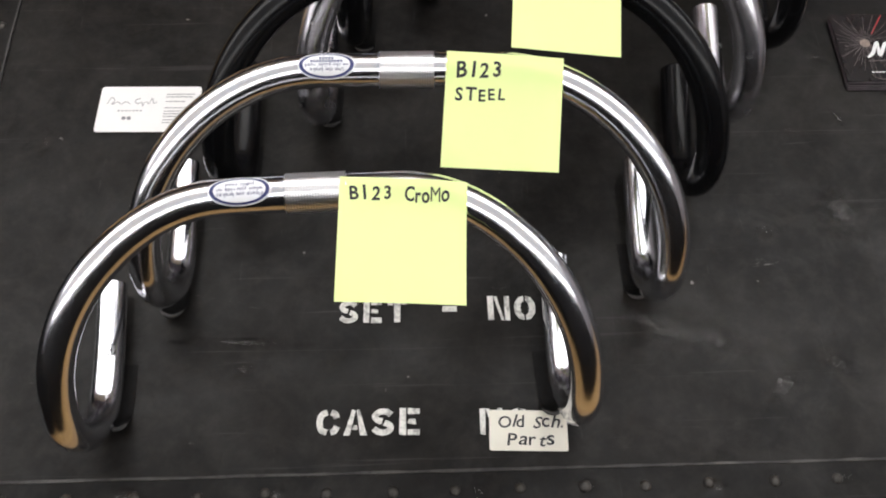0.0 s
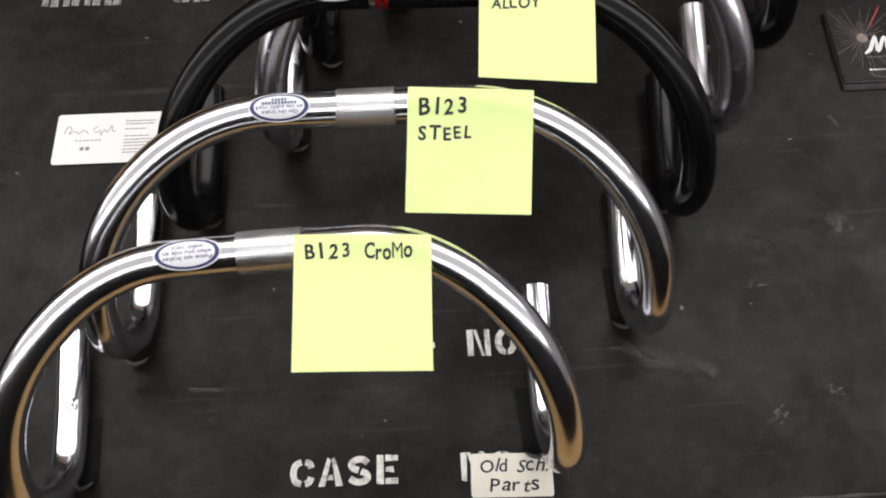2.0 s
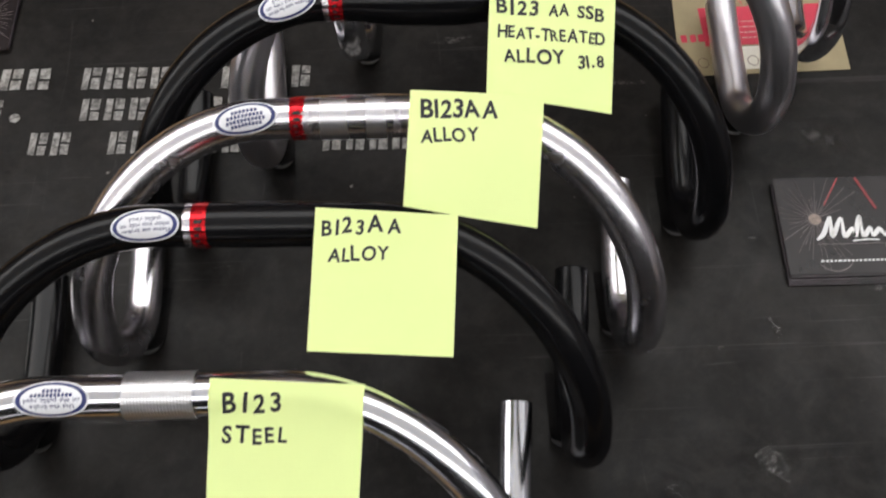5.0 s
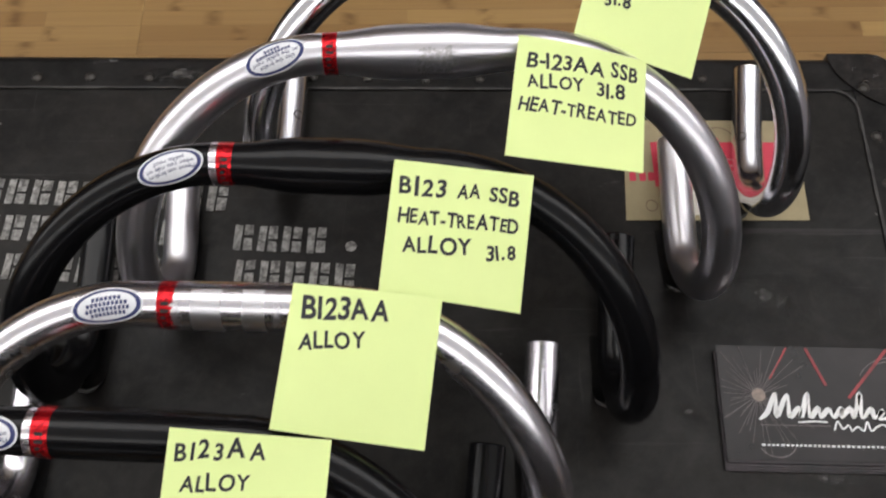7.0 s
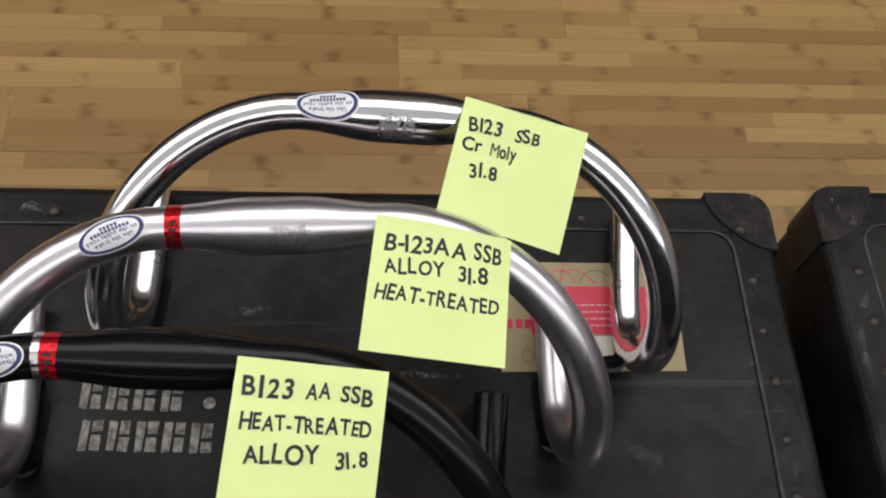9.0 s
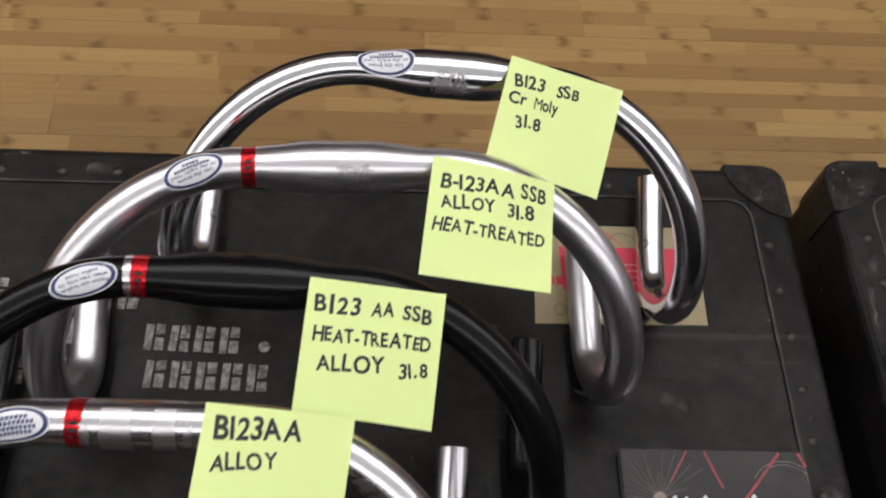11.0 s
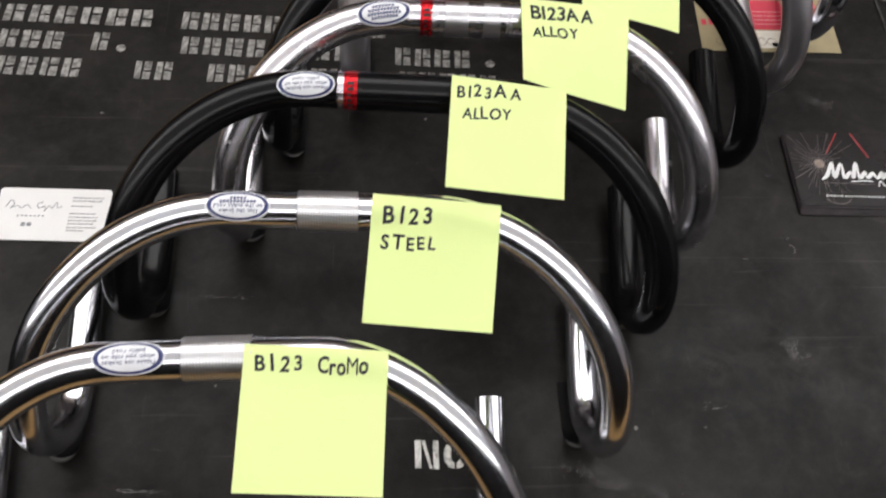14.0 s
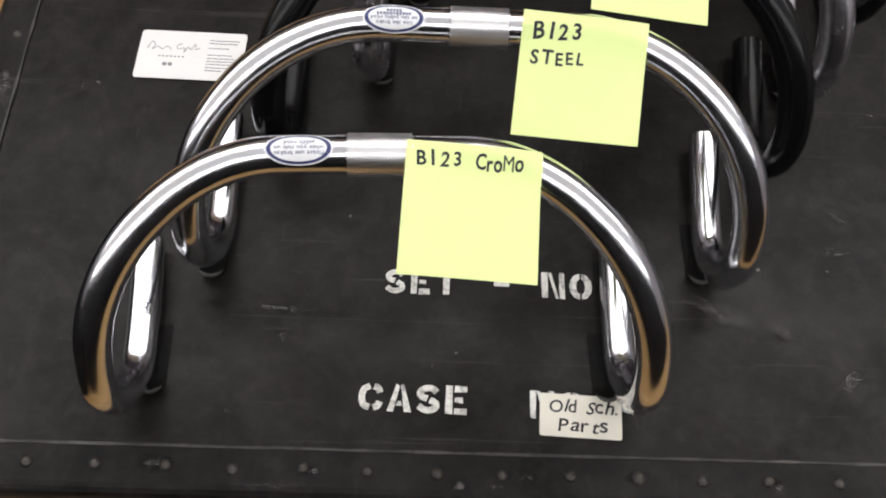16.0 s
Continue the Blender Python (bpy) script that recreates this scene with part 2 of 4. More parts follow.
# ------------------------------------------------------------------ mesh helpers
def mesh_from(bm, name, mat, smooth=False):
    me = bpy.data.meshes.new(name)
    bmesh.ops.recalc_face_normals(bm, faces=bm.faces)
    bm.to_mesh(me)
    bm.free()
    if smooth:
        me.polygons.foreach_set("use_smooth", [True] * len(me.polygons))
    for x in mat if isinstance(mat, (list, tuple)) else (mat,):
        me.materials.append(x)
    return me


def thing(name, label, category, m=None, group="", kind=""):
    ob = tagged(new(name), label, category, group, kind)
    ob.matrix_basis = m or Matrix()
    return ob


def part(name, bm, mat, parent, label="", m=None, smooth=False):
    ob = new(name, mesh_from(bm, name, mat, smooth))
    ob.parent = parent
    if m is not None:
        ob.matrix_basis = m
    if label:
        ob["label"] = label
    return ob


def solo(name, bm, mat, label, category="", m=None, smooth=False, kind="", group=""):
    ob = tagged(new(name, mesh_from(bm, name, mat, smooth)), label, category, group, kind)
    ob.matrix_basis = m or Matrix()
    return ob


def box(x0, x1, y0, y1, z0, z1, bevel=0.0, segments=2, bm=None):
    bm = bm or bmesh.new()
    made = bmesh.ops.create_cube(bm, size=1.0)["verts"]
    for v in made:
        v.co = Vector(((x0 + x1) / 2 + v.co.x * (x1 - x0), (y0 + y1) / 2 + v.co.y * (y1 - y0), (z0 + z1) / 2 + v.co.z * (z1 - z0)))
    if bevel:
        edges = list({e for v in made for e in v.link_edges})
        bmesh.ops.bevel(bm, geom=edges, offset=bevel, segments=segments, profile=0.5, affect="EDGES")
    return bm


def outline_plate(points, thick, bm=None, z=0.0):
    """A flat plate with the given outline, of the given thickness, from z up."""
    bm = bm or bmesh.new()
    low = [bm.verts.new((x, y, z)) for x, y in points]
    high = [bm.verts.new((x, y, z + thick)) for x, y in points]
    bm.faces.new(high)
    bm.faces.new(low[::-1])
    n = len(points)
    for i in range(n):
        bm.faces.new((low[i], low[(i + 1) % n], high[(i + 1) % n], high[i]))
    return bm


def rounded(w, h, r, n=5, cx=0.0, cy=0.0):
    out = []
    for sx, sy, a0 in ((1, 1, 0), (-1, 1, 90), (-1, -1, 180), (1, -1, 270)):
        for k in range(n + 1):
            a = radians(a0 + 90 * k / n)
            out.append((cx + sx * (w / 2 - r) + r * math.cos(a), cy + sy * (h / 2 - r) + r * math.sin(a)))
    return out


def ellipse(a, b, n=40, cx=0.0, cy=0.0):
    return [(cx + a * math.cos(2 * math.pi * k / n), cy + b * math.sin(2 * math.pi * k / n)) for k in range(n)]


def ribbon(points, width, thick, bm=None, z=0.0, taper=None):
    """A flat stroke along a line, as printed or written marks have."""
    bm = bm or bmesh.new()
    pts = [Vector((*p, 0)) for p in points]
    rows = []
    for i, p in enumerate(pts):
        d = (pts[min(i + 1, len(pts) - 1)] - pts[max(i - 1, 0)]).normalized()
        w = width / 2 * (taper(i / (len(pts) - 1)) if taper else 1.0)
        n = Vector((-d.y, d.x, 0)) * w
        rows.append([bm.verts.new((*(p + s * n).xy, z + h)) for s, h in ((1, 0), (1, thick), (-1, thick), (-1, 0))])
    for a, b in zip(rows, rows[1:]):
        for k in range(4):
            bm.faces.new((a[k], a[(k + 1) % 4], b[(k + 1) % 4], b[k]))
    bm.faces.new(rows[0][::-1])
    bm.faces.new(rows[-1])
    return bm


def smooth_line(points, per=8):
    """A Catmull-Rom line through the points."""
    p = [Vector(q) for q in points]
    p = [2 * p[0] - p[1]] + p + [2 * p[-1] - p[-2]]
    out = []
    for i in range(1, len(p) - 2):
        for k in range(per):
            t = k / per
            out.append(0.5 * (2 * p[i] + (p[i + 1] - p[i - 1]) * t + (2 * p[i - 1] - 5 * p[i] + 4 * p[i + 1] - p[i + 2]) * t**2 + (3 * p[i] - p[i - 1] - 3 * p[i + 1] + p[i + 2]) * t**3))
    return out + [p[-2]]


def lettering(text, height, weight=0.0, thick=0.0002, spacing=1.0, jitter=0.0, slant=0.0, seed=1, stretch=1.0):
    """A bmesh with the built-in font's letters, starting at x = 0 on the line y = 0; jitter makes it a hand's writing."""
    rng = random.Random(seed)
    whole = bmesh.new()
    x = 0.0
    for ch in text:
        if ch == " ":
            x += height * 0.55 * stretch
            continue
        cu = bpy.data.curves.new("letter", "FONT")
        cu.body, cu.size, cu.offset, cu.fill_mode, cu.resolution_u = ch, height / 0.72, (0.05 if ch in "MNW" else 1.0) * weight * height, "FRONT", 3
        ob = bpy.data.objects.new("letter", cu)
        scene.collection.objects.link(ob)
        me = bpy.data.meshes.new_from_object(ob.evaluated_get(bpy.context.evaluated_depsgraph_get()))
        bpy.data.objects.remove(ob)
        bpy.data.curves.remove(cu)
        xs = [v.co.x for v in me.vertices]
        w = (max(xs) - min(xs)) * stretch
        turn = Matrix.Rotation(rng.uniform(-1, 1) * jitter * 0.25, 4, "Z")
        grow = 1 + rng.uniform(-1, 1) * jitter * 0.35
        lift = rng.uniform(-1, 1) * jitter * height * 0.25
        shear = Matrix(((stretch, slant + rng.uniform(-1, 1) * jitter * 0.4, 0, 0), (0, 1, 0, 0), (0, 0, 1, 0), (0, 0, 0, 1)))
        me.transform(Matrix.Translation((x, lift, 0)) @ turn @ shear @ Matrix.Scale(grow, 4) @ Matrix.Translation((-min(xs), 0, 0)))
        whole.from_mesh(me)
        bpy.data.meshes.remove(me)
        x += w * grow + height * 0.17 * spacing
    if thick:
        faces = list(whole.faces)
        got = bmesh.ops.extrude_face_region(whole, geom=faces)
        for v in got["geom"]:
            if isinstance(v, bmesh.types.BMVert):
                v.co.z += thick
    return whole, x


def bm_move(bm, m):
    bmesh.ops.transform(bm, matrix=m, verts=bm.verts)
    return bm


def bm_join(target, other):
    me = bpy.data.meshes.new("joined")
    other.to_mesh(me)
    other.free()
    target.from_mesh(me)
    bpy.data.meshes.remove(me)
    return target


def sweep(points, radius, sides=20, up=(0, 0, 1), caps=False):
    """A round tube along points; radius is a number or one for each point."""
    bm = bmesh.new()
    frames = tube_frames(points, up)
    rings = []
    for i, (p, d, n, s) in enumerate(frames):
        r = radius[i] if isinstance(radius, (list, tuple)) else radius
        rings.append([bm.verts.new(p + r * (math.cos(2 * math.pi * k / sides) * n + math.sin(2 * math.pi * k / sides) * s)) for k in range(sides)])
    for a, b in zip(rings, rings[1:]):
        for k in range(sides):
            bm.faces.new((a[k], a[(k + 1) % sides], b[(k + 1) % sides], b[k]))
    if caps:
        bm.faces.new(rings[0][::-1])
        bm.faces.new(rings[-1])
    return bm


def tube_frames(points, up=(0, 0, 1)):
    """Place, direction, normal and side at each point, turned along without twist from the middle outwards."""
    n = len(points)
    dirs = [(points[min(i + 1, n - 1)] - points[max(i - 1, 0)]).normalized() for i in range(n)]
    mid = n // 2
    out = [None] * n

    def frame_at(i, hint):
        nrm = (hint - hint.dot(dirs[i]) * dirs[i]).normalized()
        out[i] = (points[i], dirs[i], nrm, nrm.cross(dirs[i]))
        return nrm

    base = frame_at(mid, Vector(up))
    h = base
    for i in range(mid + 1, n):
        h = frame_at(i, h)
    h = base
    for i in range(mid - 1, -1, -1):
        h = frame_at(i, h)
    return out


# ------------------------------------------------------------------ the room
def floor_boards():
    """Bamboo boards 92 mm wide that run along x, each a piece of its own."""
    base = solo("floor", box(WEST_X, 4.5, SOUTH_Y, 5.5, FLOOR_Z - 0.06, FLOOR_Z - 0.0125), plain("subfloor", (0.20, 0.11, 0.045), 0.8), "bamboo board floor of a shop with narrow strips and dark knuckles", "floor", kind="structure")
    rng = random.Random(5)
    meshes = {}

    def board(length):
        key = round(length, 2)
        if key not in meshes:
            bm = box(-length / 2 + 0.0001, length / 2 - 0.0001, -0.04595, 0.04595, -0.0125, 0, 0.0003, 1)
            meshes[key] = mesh_from(bm, "board", BAMBOO)
        return meshes[key]

    count = 0
    y = 0.70
    while y < 2.4 and count < 280:
        x = -2.2
        while x < 2.99:
            length = rng.choice((0.62, 0.76, 0.92)) if x > -2.2 else rng.choice((0.16, 0.32, 0.46, 0.70))
            if x + length > 2.75:
                length = 3.0 - x
            ob = new("board", board(length))
            ob.parent = base
            ob.matrix_basis = pose(x + length / 2, y + 0.046, FLOOR_Z)
            x += length
            count += 1
        y += 0.092
    # the boards further off, joined
    bm = bmesh.new()
    for y0, y1 in ((SOUTH_Y, 0.70), (y, 5.5)):
        yy = y0
        while yy < y1 - 0.01:
            x = WEST_X + rng.uniform(-0.5, 0)
            while x < 4.5:
                length = rng.choice((0.76, 0.92, 1.2))
                box(max(x, WEST_X) + 0.0004, min(x + length, 4.5) - 0.0004, yy + 0.0003, min(yy + 0.092, y1) - 0.0003, FLOOR_Z - 0.0125, FLOOR_Z, bm=bm)
                x += length
            yy += 0.092
    for x0, x1 in ((WEST_X, -2.2), (3.0, 4.5)):
        yy = 0.70
        while yy < y - 0.01:
            box(x0, x1, yy + 0.0003, yy + 0.0917, FLOOR_Z - 0.0125, FLOOR_Z - 0.0006, bm=bm)
            yy += 0.092
    rest = part("boards_beyond", bm, BAMBOO, base)
    rest["kind"] = "stuff"
    return base


def room():
    h0, h1 = FLOOR_Z - 0.06, CEILING_Z
    for name, b in (("wall_north", (WEST_X - 0.2, 4.7, 5.5, 5.65)), ("wall_south", (WEST_X, 4.5, SOUTH_Y - 0.15, SOUTH_Y)), ("wall_west", (WEST_X - 0.2, WEST_X, SOUTH_Y, 5.5)), ("wall_east", (4.5, 4.7, SOUTH_Y, 5.5))):
        solo(name, box(*b, h0, h1), {"wall_south": DARK_WALL, "wall_north": DIM_WALL, "wall_west": GREY_WALL}.get(name, WALL_PAINT), "plain painted shop wall", "wall", kind="structure")
    # added unseen blocks that keep the floor out of the chrome's reflections
    solo("reflection_block", box(-0.72, 2.6, -0.83, -0.75, FLOOR_Z + 0.0002, 0.14, 0.004), DARK_WALL, "unseen dark block that darkens the chrome's reflections", "wall", kind="structure")
    solo("reflection_block_west", box(-0.72, -0.64, -0.75, 0.80, FLOOR_Z + 0.0002, 0.14, 0.004), DARK_WALL, "unseen dark block that darkens the chrome's reflections", "wall", kind="structure")
    solo("ceiling", box(WEST_X - 0.2, 4.7, SOUTH_Y - 0.15, 5.65, h1, h1 + 0.1), CEILING_PAINT, "plain white painted shop ceiling", "ceiling", kind="structure")


def glow_strip(x, y, length, width, shine):
    """A pendant: a long glowing diffuser, or the added fill panel, under a narrow white spine, on two rods."""
    lamp = thing("ceiling_glow", "long white glowing pendant, fluorescent light or added fill panel", "ceiling light", pose(x, y, CEILING_Z - 0.32), "ceiling lights")
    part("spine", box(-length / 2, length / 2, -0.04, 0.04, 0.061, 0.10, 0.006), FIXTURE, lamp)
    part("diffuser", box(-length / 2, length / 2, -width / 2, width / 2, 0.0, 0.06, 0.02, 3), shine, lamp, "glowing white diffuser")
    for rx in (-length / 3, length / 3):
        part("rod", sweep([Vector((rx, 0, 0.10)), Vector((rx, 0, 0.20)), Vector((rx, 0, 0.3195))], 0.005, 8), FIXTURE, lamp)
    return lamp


floor_boards()
room()
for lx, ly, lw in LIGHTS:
    glow_strip(lx, ly, 2.46, lw, FILL_GLOW if lw > 1.5 else TUBE_GLOW)


# ------------------------------------------------------------------ trunks
def rivet_mesh():
    bm = bmesh.new()
    bmesh.ops.create_uvsphere(bm, u_segments=10, v_segments=6, radius=1.0)
    bmesh.ops.delete(bm, geom=[v for v in bm.verts if v.co.z < -0.05], context="VERTS")
    for v in bm.verts:
        v.co = Vector((v.co.x * 0.0045, v.co.y * 0.0045, max(v.co.z, 0) * 0.0022))
    return mesh_from(bm, "rivet", DARK_STEEL, True)


def worn_lit_edge():
    m, t, b = material("worn_lit_binding_edge")
    vec = coords(t)
    worn = ramp(t, noise_tex(t, vec, 26, 8, 0.72), 0.44, 0.66)
    # the pale tone holds both wear and the light that the edge catches
    t.links.new(mix_colours(t, worn, (0.012, 0.011, 0.0105), (0.068, 0.064, 0.059)), b.inputs["Base Color"])
    b.inputs["Roughness"].default_value = 0.6
    return m


WORN_LIT_EDGE = worn_lit_edge()
RIVET = rivet_mesh()


def trunk(label, x0, x1, y0, y1, height, rim, rivets_from, step, m=None, group="trunks"):
    """A fibre trunk: body, bindings round the lid that lie 1 mm proud, steel corner caps and rivets."""
    t = thing("trunk", label, "trunk", m, group)
    part("body", box(x0 + 0.003, x1 - 0.003, y0 + 0.003, y1 - 0.003, -height, 0.0, 0.010, 3), FIBRE, t)
    # bindings: an L over each lid edge
    for a, b in (((x0 + 0.02, x1 - 0.02), "south"), ((x0 + 0.02, x1 - 0.02), "north")):
        yo, yi = (y0, y0 + rim) if b == "south" else (y1, y1 - rim)
        ya, yb = min(yo, yi), max(yo, yi)
        bm = box(a[0], a[1], ya, yb, -0.045, 0.0012, 0.0, 1)
        edges = [e for e in bm.edges if all(abs(v.co.y - yo) < 1e-5 and v.co.z > 0 for v in e.verts)]
        bmesh.ops.bevel(bm, geom=edges, offset=0.009, segments=4, profile=0.5, affect="EDGES")
        part("binding", bm, BINDING, t)
    for side in (-1, 1):
        xo, xi = (x0, x0 + rim) if side < 0 else (x1, x1 - rim)
        xa, xb = min(xo, xi), max(xo, xi)
        bm = box(xa, xb, y0 + 0.02, y1 - 0.02, -0.045, 0.0015, 0.0, 1)
        edges = [e for e in bm.edges if all(abs(v.co.x - xo) < 1e-5 and v.co.z > 0 for v in e.verts)]
        bmesh.ops.bevel(bm, geom=edges, offset=0.009, segments=4, profile=0.5, affect="EDGES")
        part("binding", bm, BINDING, t)
    # corner caps: a domed quarter plate over the corner, with an ogee inner edge
    for cx, cy, sx, sy in ((x0, y0, 1, 1), (x1, y0, -1, 1), (x0, y1, 1, -1), (x1, y1, -1, -1)):
        pts = [(0.016, -0.0015), (0.050, -0.0015), (0.0508, 0.002)]
        for k in range(1, 12):
            a = radians(90 * k / 12)
            r = 0.051 - 0.0035 * math.sin(2 * a) ** 2
            pts.append((r * math.cos(a), r * math.sin(a)))
        pts += [(0.002, 0.0508), (-0.0015, 0.050), (-0.0015, 0.016), (0.0005, 0.009), (0.0038, 0.0038), (0.009, 0.0005)]
        bm = outline_plate([(cx + sx * x, cy + sy * y) for x, y in pts], 0.052, z=-0.049)
        top = [e for e in bm.edges if all(v.co.z > 0 for v in e.verts)]
        bmesh.ops.bevel(bm, geom=top, offset=0.0016, segments=2, profile=0.5, affect="EDGES")
        cap = part("corner_cap", bm, CAP_STEEL, t, "worn black steel corner cap")
        for ox, oy in ((0.027, 0.033),):
            r = new("rivet", RIVET)
            r.parent = cap
            r.matrix_basis = pose(cx + sx * ox, cy + sy * oy, 0.003) @ Matrix.Scale(1.05, 4)
    # the bindings' inner edges, rubbed pale and with caught light in the colour, with rounded corners
    rng = random.Random(3)
    corners = rounded(x1 - x0 - 2 * rim, y1 - y0 - 2 * rim, 0.018, 6, (x0 + x1) / 2, (y0 + y1) / 2)
    line = []
    for a, b in zip(corners, corners[1:] + corners[:1]):
        steps = max(1, int(math.dist(a, b) / 0.012))
        line += [(a[0] + (b[0] - a[0]) * k / steps + rng.uniform(-0.0002, 0.0002), a[1] + (b[1] - a[1]) * k / steps + rng.uniform(-0.0002, 0.0002)) for k in range(steps)]
    part("worn_lit_edge", ribbon(line + line[:1], 0.0025, 0.0019, taper=lambda q: rng.uniform(0.5, 1.0)), WORN_LIT_EDGE, t)
    # rivets along the bindings

    def rivet(x, y):
        r = new("rivet", RIVET)
        r.parent = t
        r.matrix_basis = pose(x + rng.uniform(-0.0015, 0.0015), y + rng.uniform(-0.0012, 0.0012), 0.0014, rng.uniform(-3, 3), rng.uniform(-3, 3)) @ Matrix.Scale(rng.uniform(0.85, 1.05), 4)

    x = rivets_from
    while x < x1 - 0.08:
        if x > x0 + 0.08:
            rivet(x, y0 + 0.0205)
        x += step
    x = x0 + 0.09
    while x < x1 - 0.075:
        rivet(x, y1 - 0.0245)
        x += 0.0445
    y = y0 + 0.085
    while y < y1 - 0.07:
        rivet(x0 + 0.022, y)
        rivet(x1 - 0.024, y)
        y += 0.0415
    return t


def rubbed():
    """Pale rubbed patches: dense in the middle of a patch, broken up by a fine grain that runs along it."""
    m, t, b = material("pale_rubbed_paint")
    mp = t.nodes.new("ShaderNodeMapping")
    mp.inputs["Location"].default_value = (-1, -1, 0)
    mp.inputs["Scale"].default_value = (2, 2, 0)
    tc = t.nodes.new("ShaderNodeTexCoord")
    t.links.new(tc.outputs["Generated"], mp.inputs[0])
    ln = t.nodes.new("ShaderNodeVectorMath")
    ln.operation = "LENGTH"
    t.links.new(mp.outputs[0], ln.inputs[0])
    inside = ramp(t, ln.outputs["Value"], 0.15, 1.0, 0.42, 0.0)
    info = t.nodes.new("ShaderNodeObjectInfo")
    shift = t.nodes.new("ShaderNodeVectorMath")
    shift.operation = "ADD"
    t.links.new(tc.outputs["Object"], shift.inputs[0])
    t.links.new(info.outputs["Random"], shift.inputs[1])

    def grain(sx, sy, detail):
        q = t.nodes.new("ShaderNodeMapping")
        q.inputs["Scale"].default_value = (sx, sy, 1)
        t.links.new(shift.outputs[0], q.inputs[0])
        return noise_tex(t, q.outputs[0], 1.0, detail, 0.72, 0.3)

    total = t.nodes.new("ShaderNodeMath")
    t.links.new(grain(95, 125, 7), total.inputs[0])
    t.links.new(inside, total.inputs[1])
    soft = ramp(t, total.outputs[0], 0.76, 1.02)
    speck = times(t, ramp(t, grain(420, 480, 5), 0.48, 0.56), ramp(t, grain(160, 190, 5), 0.40, 0.58))
    b.inputs["Base Color"].default_value = (0.27, 0.262, 0.255, 1)
    b.inputs["Roughness"].default_value = 0.8
    t.links.new(times(t, times(t, soft, speck), 0.52), b.inputs["Alpha"])
    return m


RUBBED = rubbed()


def scuff(parent, x, y, length, width, turn, z):
    """A thin patch where the paint is rubbed pale."""
    ob = part("scuff", outline_plate(ellipse(length, max(width, 0.004), 20), 0.00004), RUBBED, parent)
    ob.matrix_basis = pose(x, y, z, 0, 0, turn)


def cap_wear(parent, x, y, length, width, turn):
    scuff(parent, x, y, length, width, turn, 0.0033)


LID = trunk("scuffed black fibre trunk with riveted bindings and white stencilled lettering", -0.398, 0.556, 0.225, 0.926, 0.31, 0.034, -0.376, 0.0445, Matrix.Translation((-0.1, 0.926, 0)) @ Matrix.Rotation(radians(-0.7), 4, "Z") @ Matrix.Translation((0.1, -0.926, 0)))
OTHER = trunk("second scuffed black fibre trunk with steel corners, standing beside the first", 0.0, 0.9, 0.0, 0.70, 0.315, 0.034, 0.09, 0.0445, pose(0.592, 0.222, 0.005, 0, 0, 0.0))


SCUFFS = (
    (-0.132, 0.361, 0.075, 0.005, -3), (0.186, 0.368, 0.075, 0.022, -16), (0.225, 0.356, 0.040, 0.012, -20), (-0.127, 0.339, 0.014, 0.006, 0), (-0.088, 0.5105, 0.070, 0.004, -3),
    (0.315, 0.333, 0.012, 0.020, 60), (0.270, 0.318, 0.030, 0.012, 30), (0.349, 0.464, 0.030, 0.030, 10), (0.283, 0.449, 0.010, 0.012, 40),
    (0.368, 0.561, 0.004, 0.018, 15), (0.326, 0.547, 0.010, 0.006, -20), (0.363, 0.631, 0.012, 0.004, -5), (0.430, 0.715, 0.018, 0.030, 70),
    (-0.312, 0.555, 0.003, 0.016, 8), (-0.370, 0.540, 0.014, 0.040, 12), (-0.362, 0.500, 0.010, 0.030, 20),
    (0.038, 0.438, 0.0008, 0.046, -24), (-0.130, 0.234, 0.035, 0.006, 0), (-0.003, 0.237, 0.012, 0.008, 0), (-0.008, 0.905, 0.060, 0.010, 0),
    (0.080, 0.907, 0.060, 0.010, 0), (0.183, 0.911, 0.050, 0.012, 0), (0.410, 0.640, 0.010, 0.008, 0), (0.455, 0.600, 0.060, 0.040, 0),
    (0.540, 0.62, 0.020, 0.12, 3),
    (-0.10, 0.245, 0.012, 0.008, 20), (0.040, 0.243, 0.016, 0.008, -10), (0.115, 0.246, 0.010, 0.006, 0), (0.205, 0.242, 0.014, 0.007, 10), (-0.205, 0.247, 0.016, 0.007, 0), (0.30, 0.247, 0.015, 0.006, 0),
    (0.534, 0.70, 0.014, 0.006, 80), (0.537, 0.48, 0.016, 0.007, 90), (0.47, 0.905, 0.016, 0.007, 10), (0.30, 0.908, 0.02, 0.006, 0), (-0.20, 0.906, 0.025, 0.007, 0),
    (0.548, 0.75, 0.040, 0.004, 90), (0.547, 0.61, 0.050, 0.004, 90), (0.549, 0.43, 0.050, 0.004, 91), (0.533, 0.845, 0.016, 0.006, 70), (0.528, 0.66, 0.016, 0.007, 60), (0.538, 0.56, 0.014, 0.008, 20),
)
for k, (x, y, ln, wd, turn) in enumerate(SCUFFS):
    on_rim = y < 0.260 or y > 0.891 or x > 0.521 or x < -0.363
    scuff(LID, x, y, ln * (0.75 if ln > 0.01 else 1.1), wd * 0.95, turn, (0.0017 if on_rim else 0.0002) + 0.00003 * (k % 5))


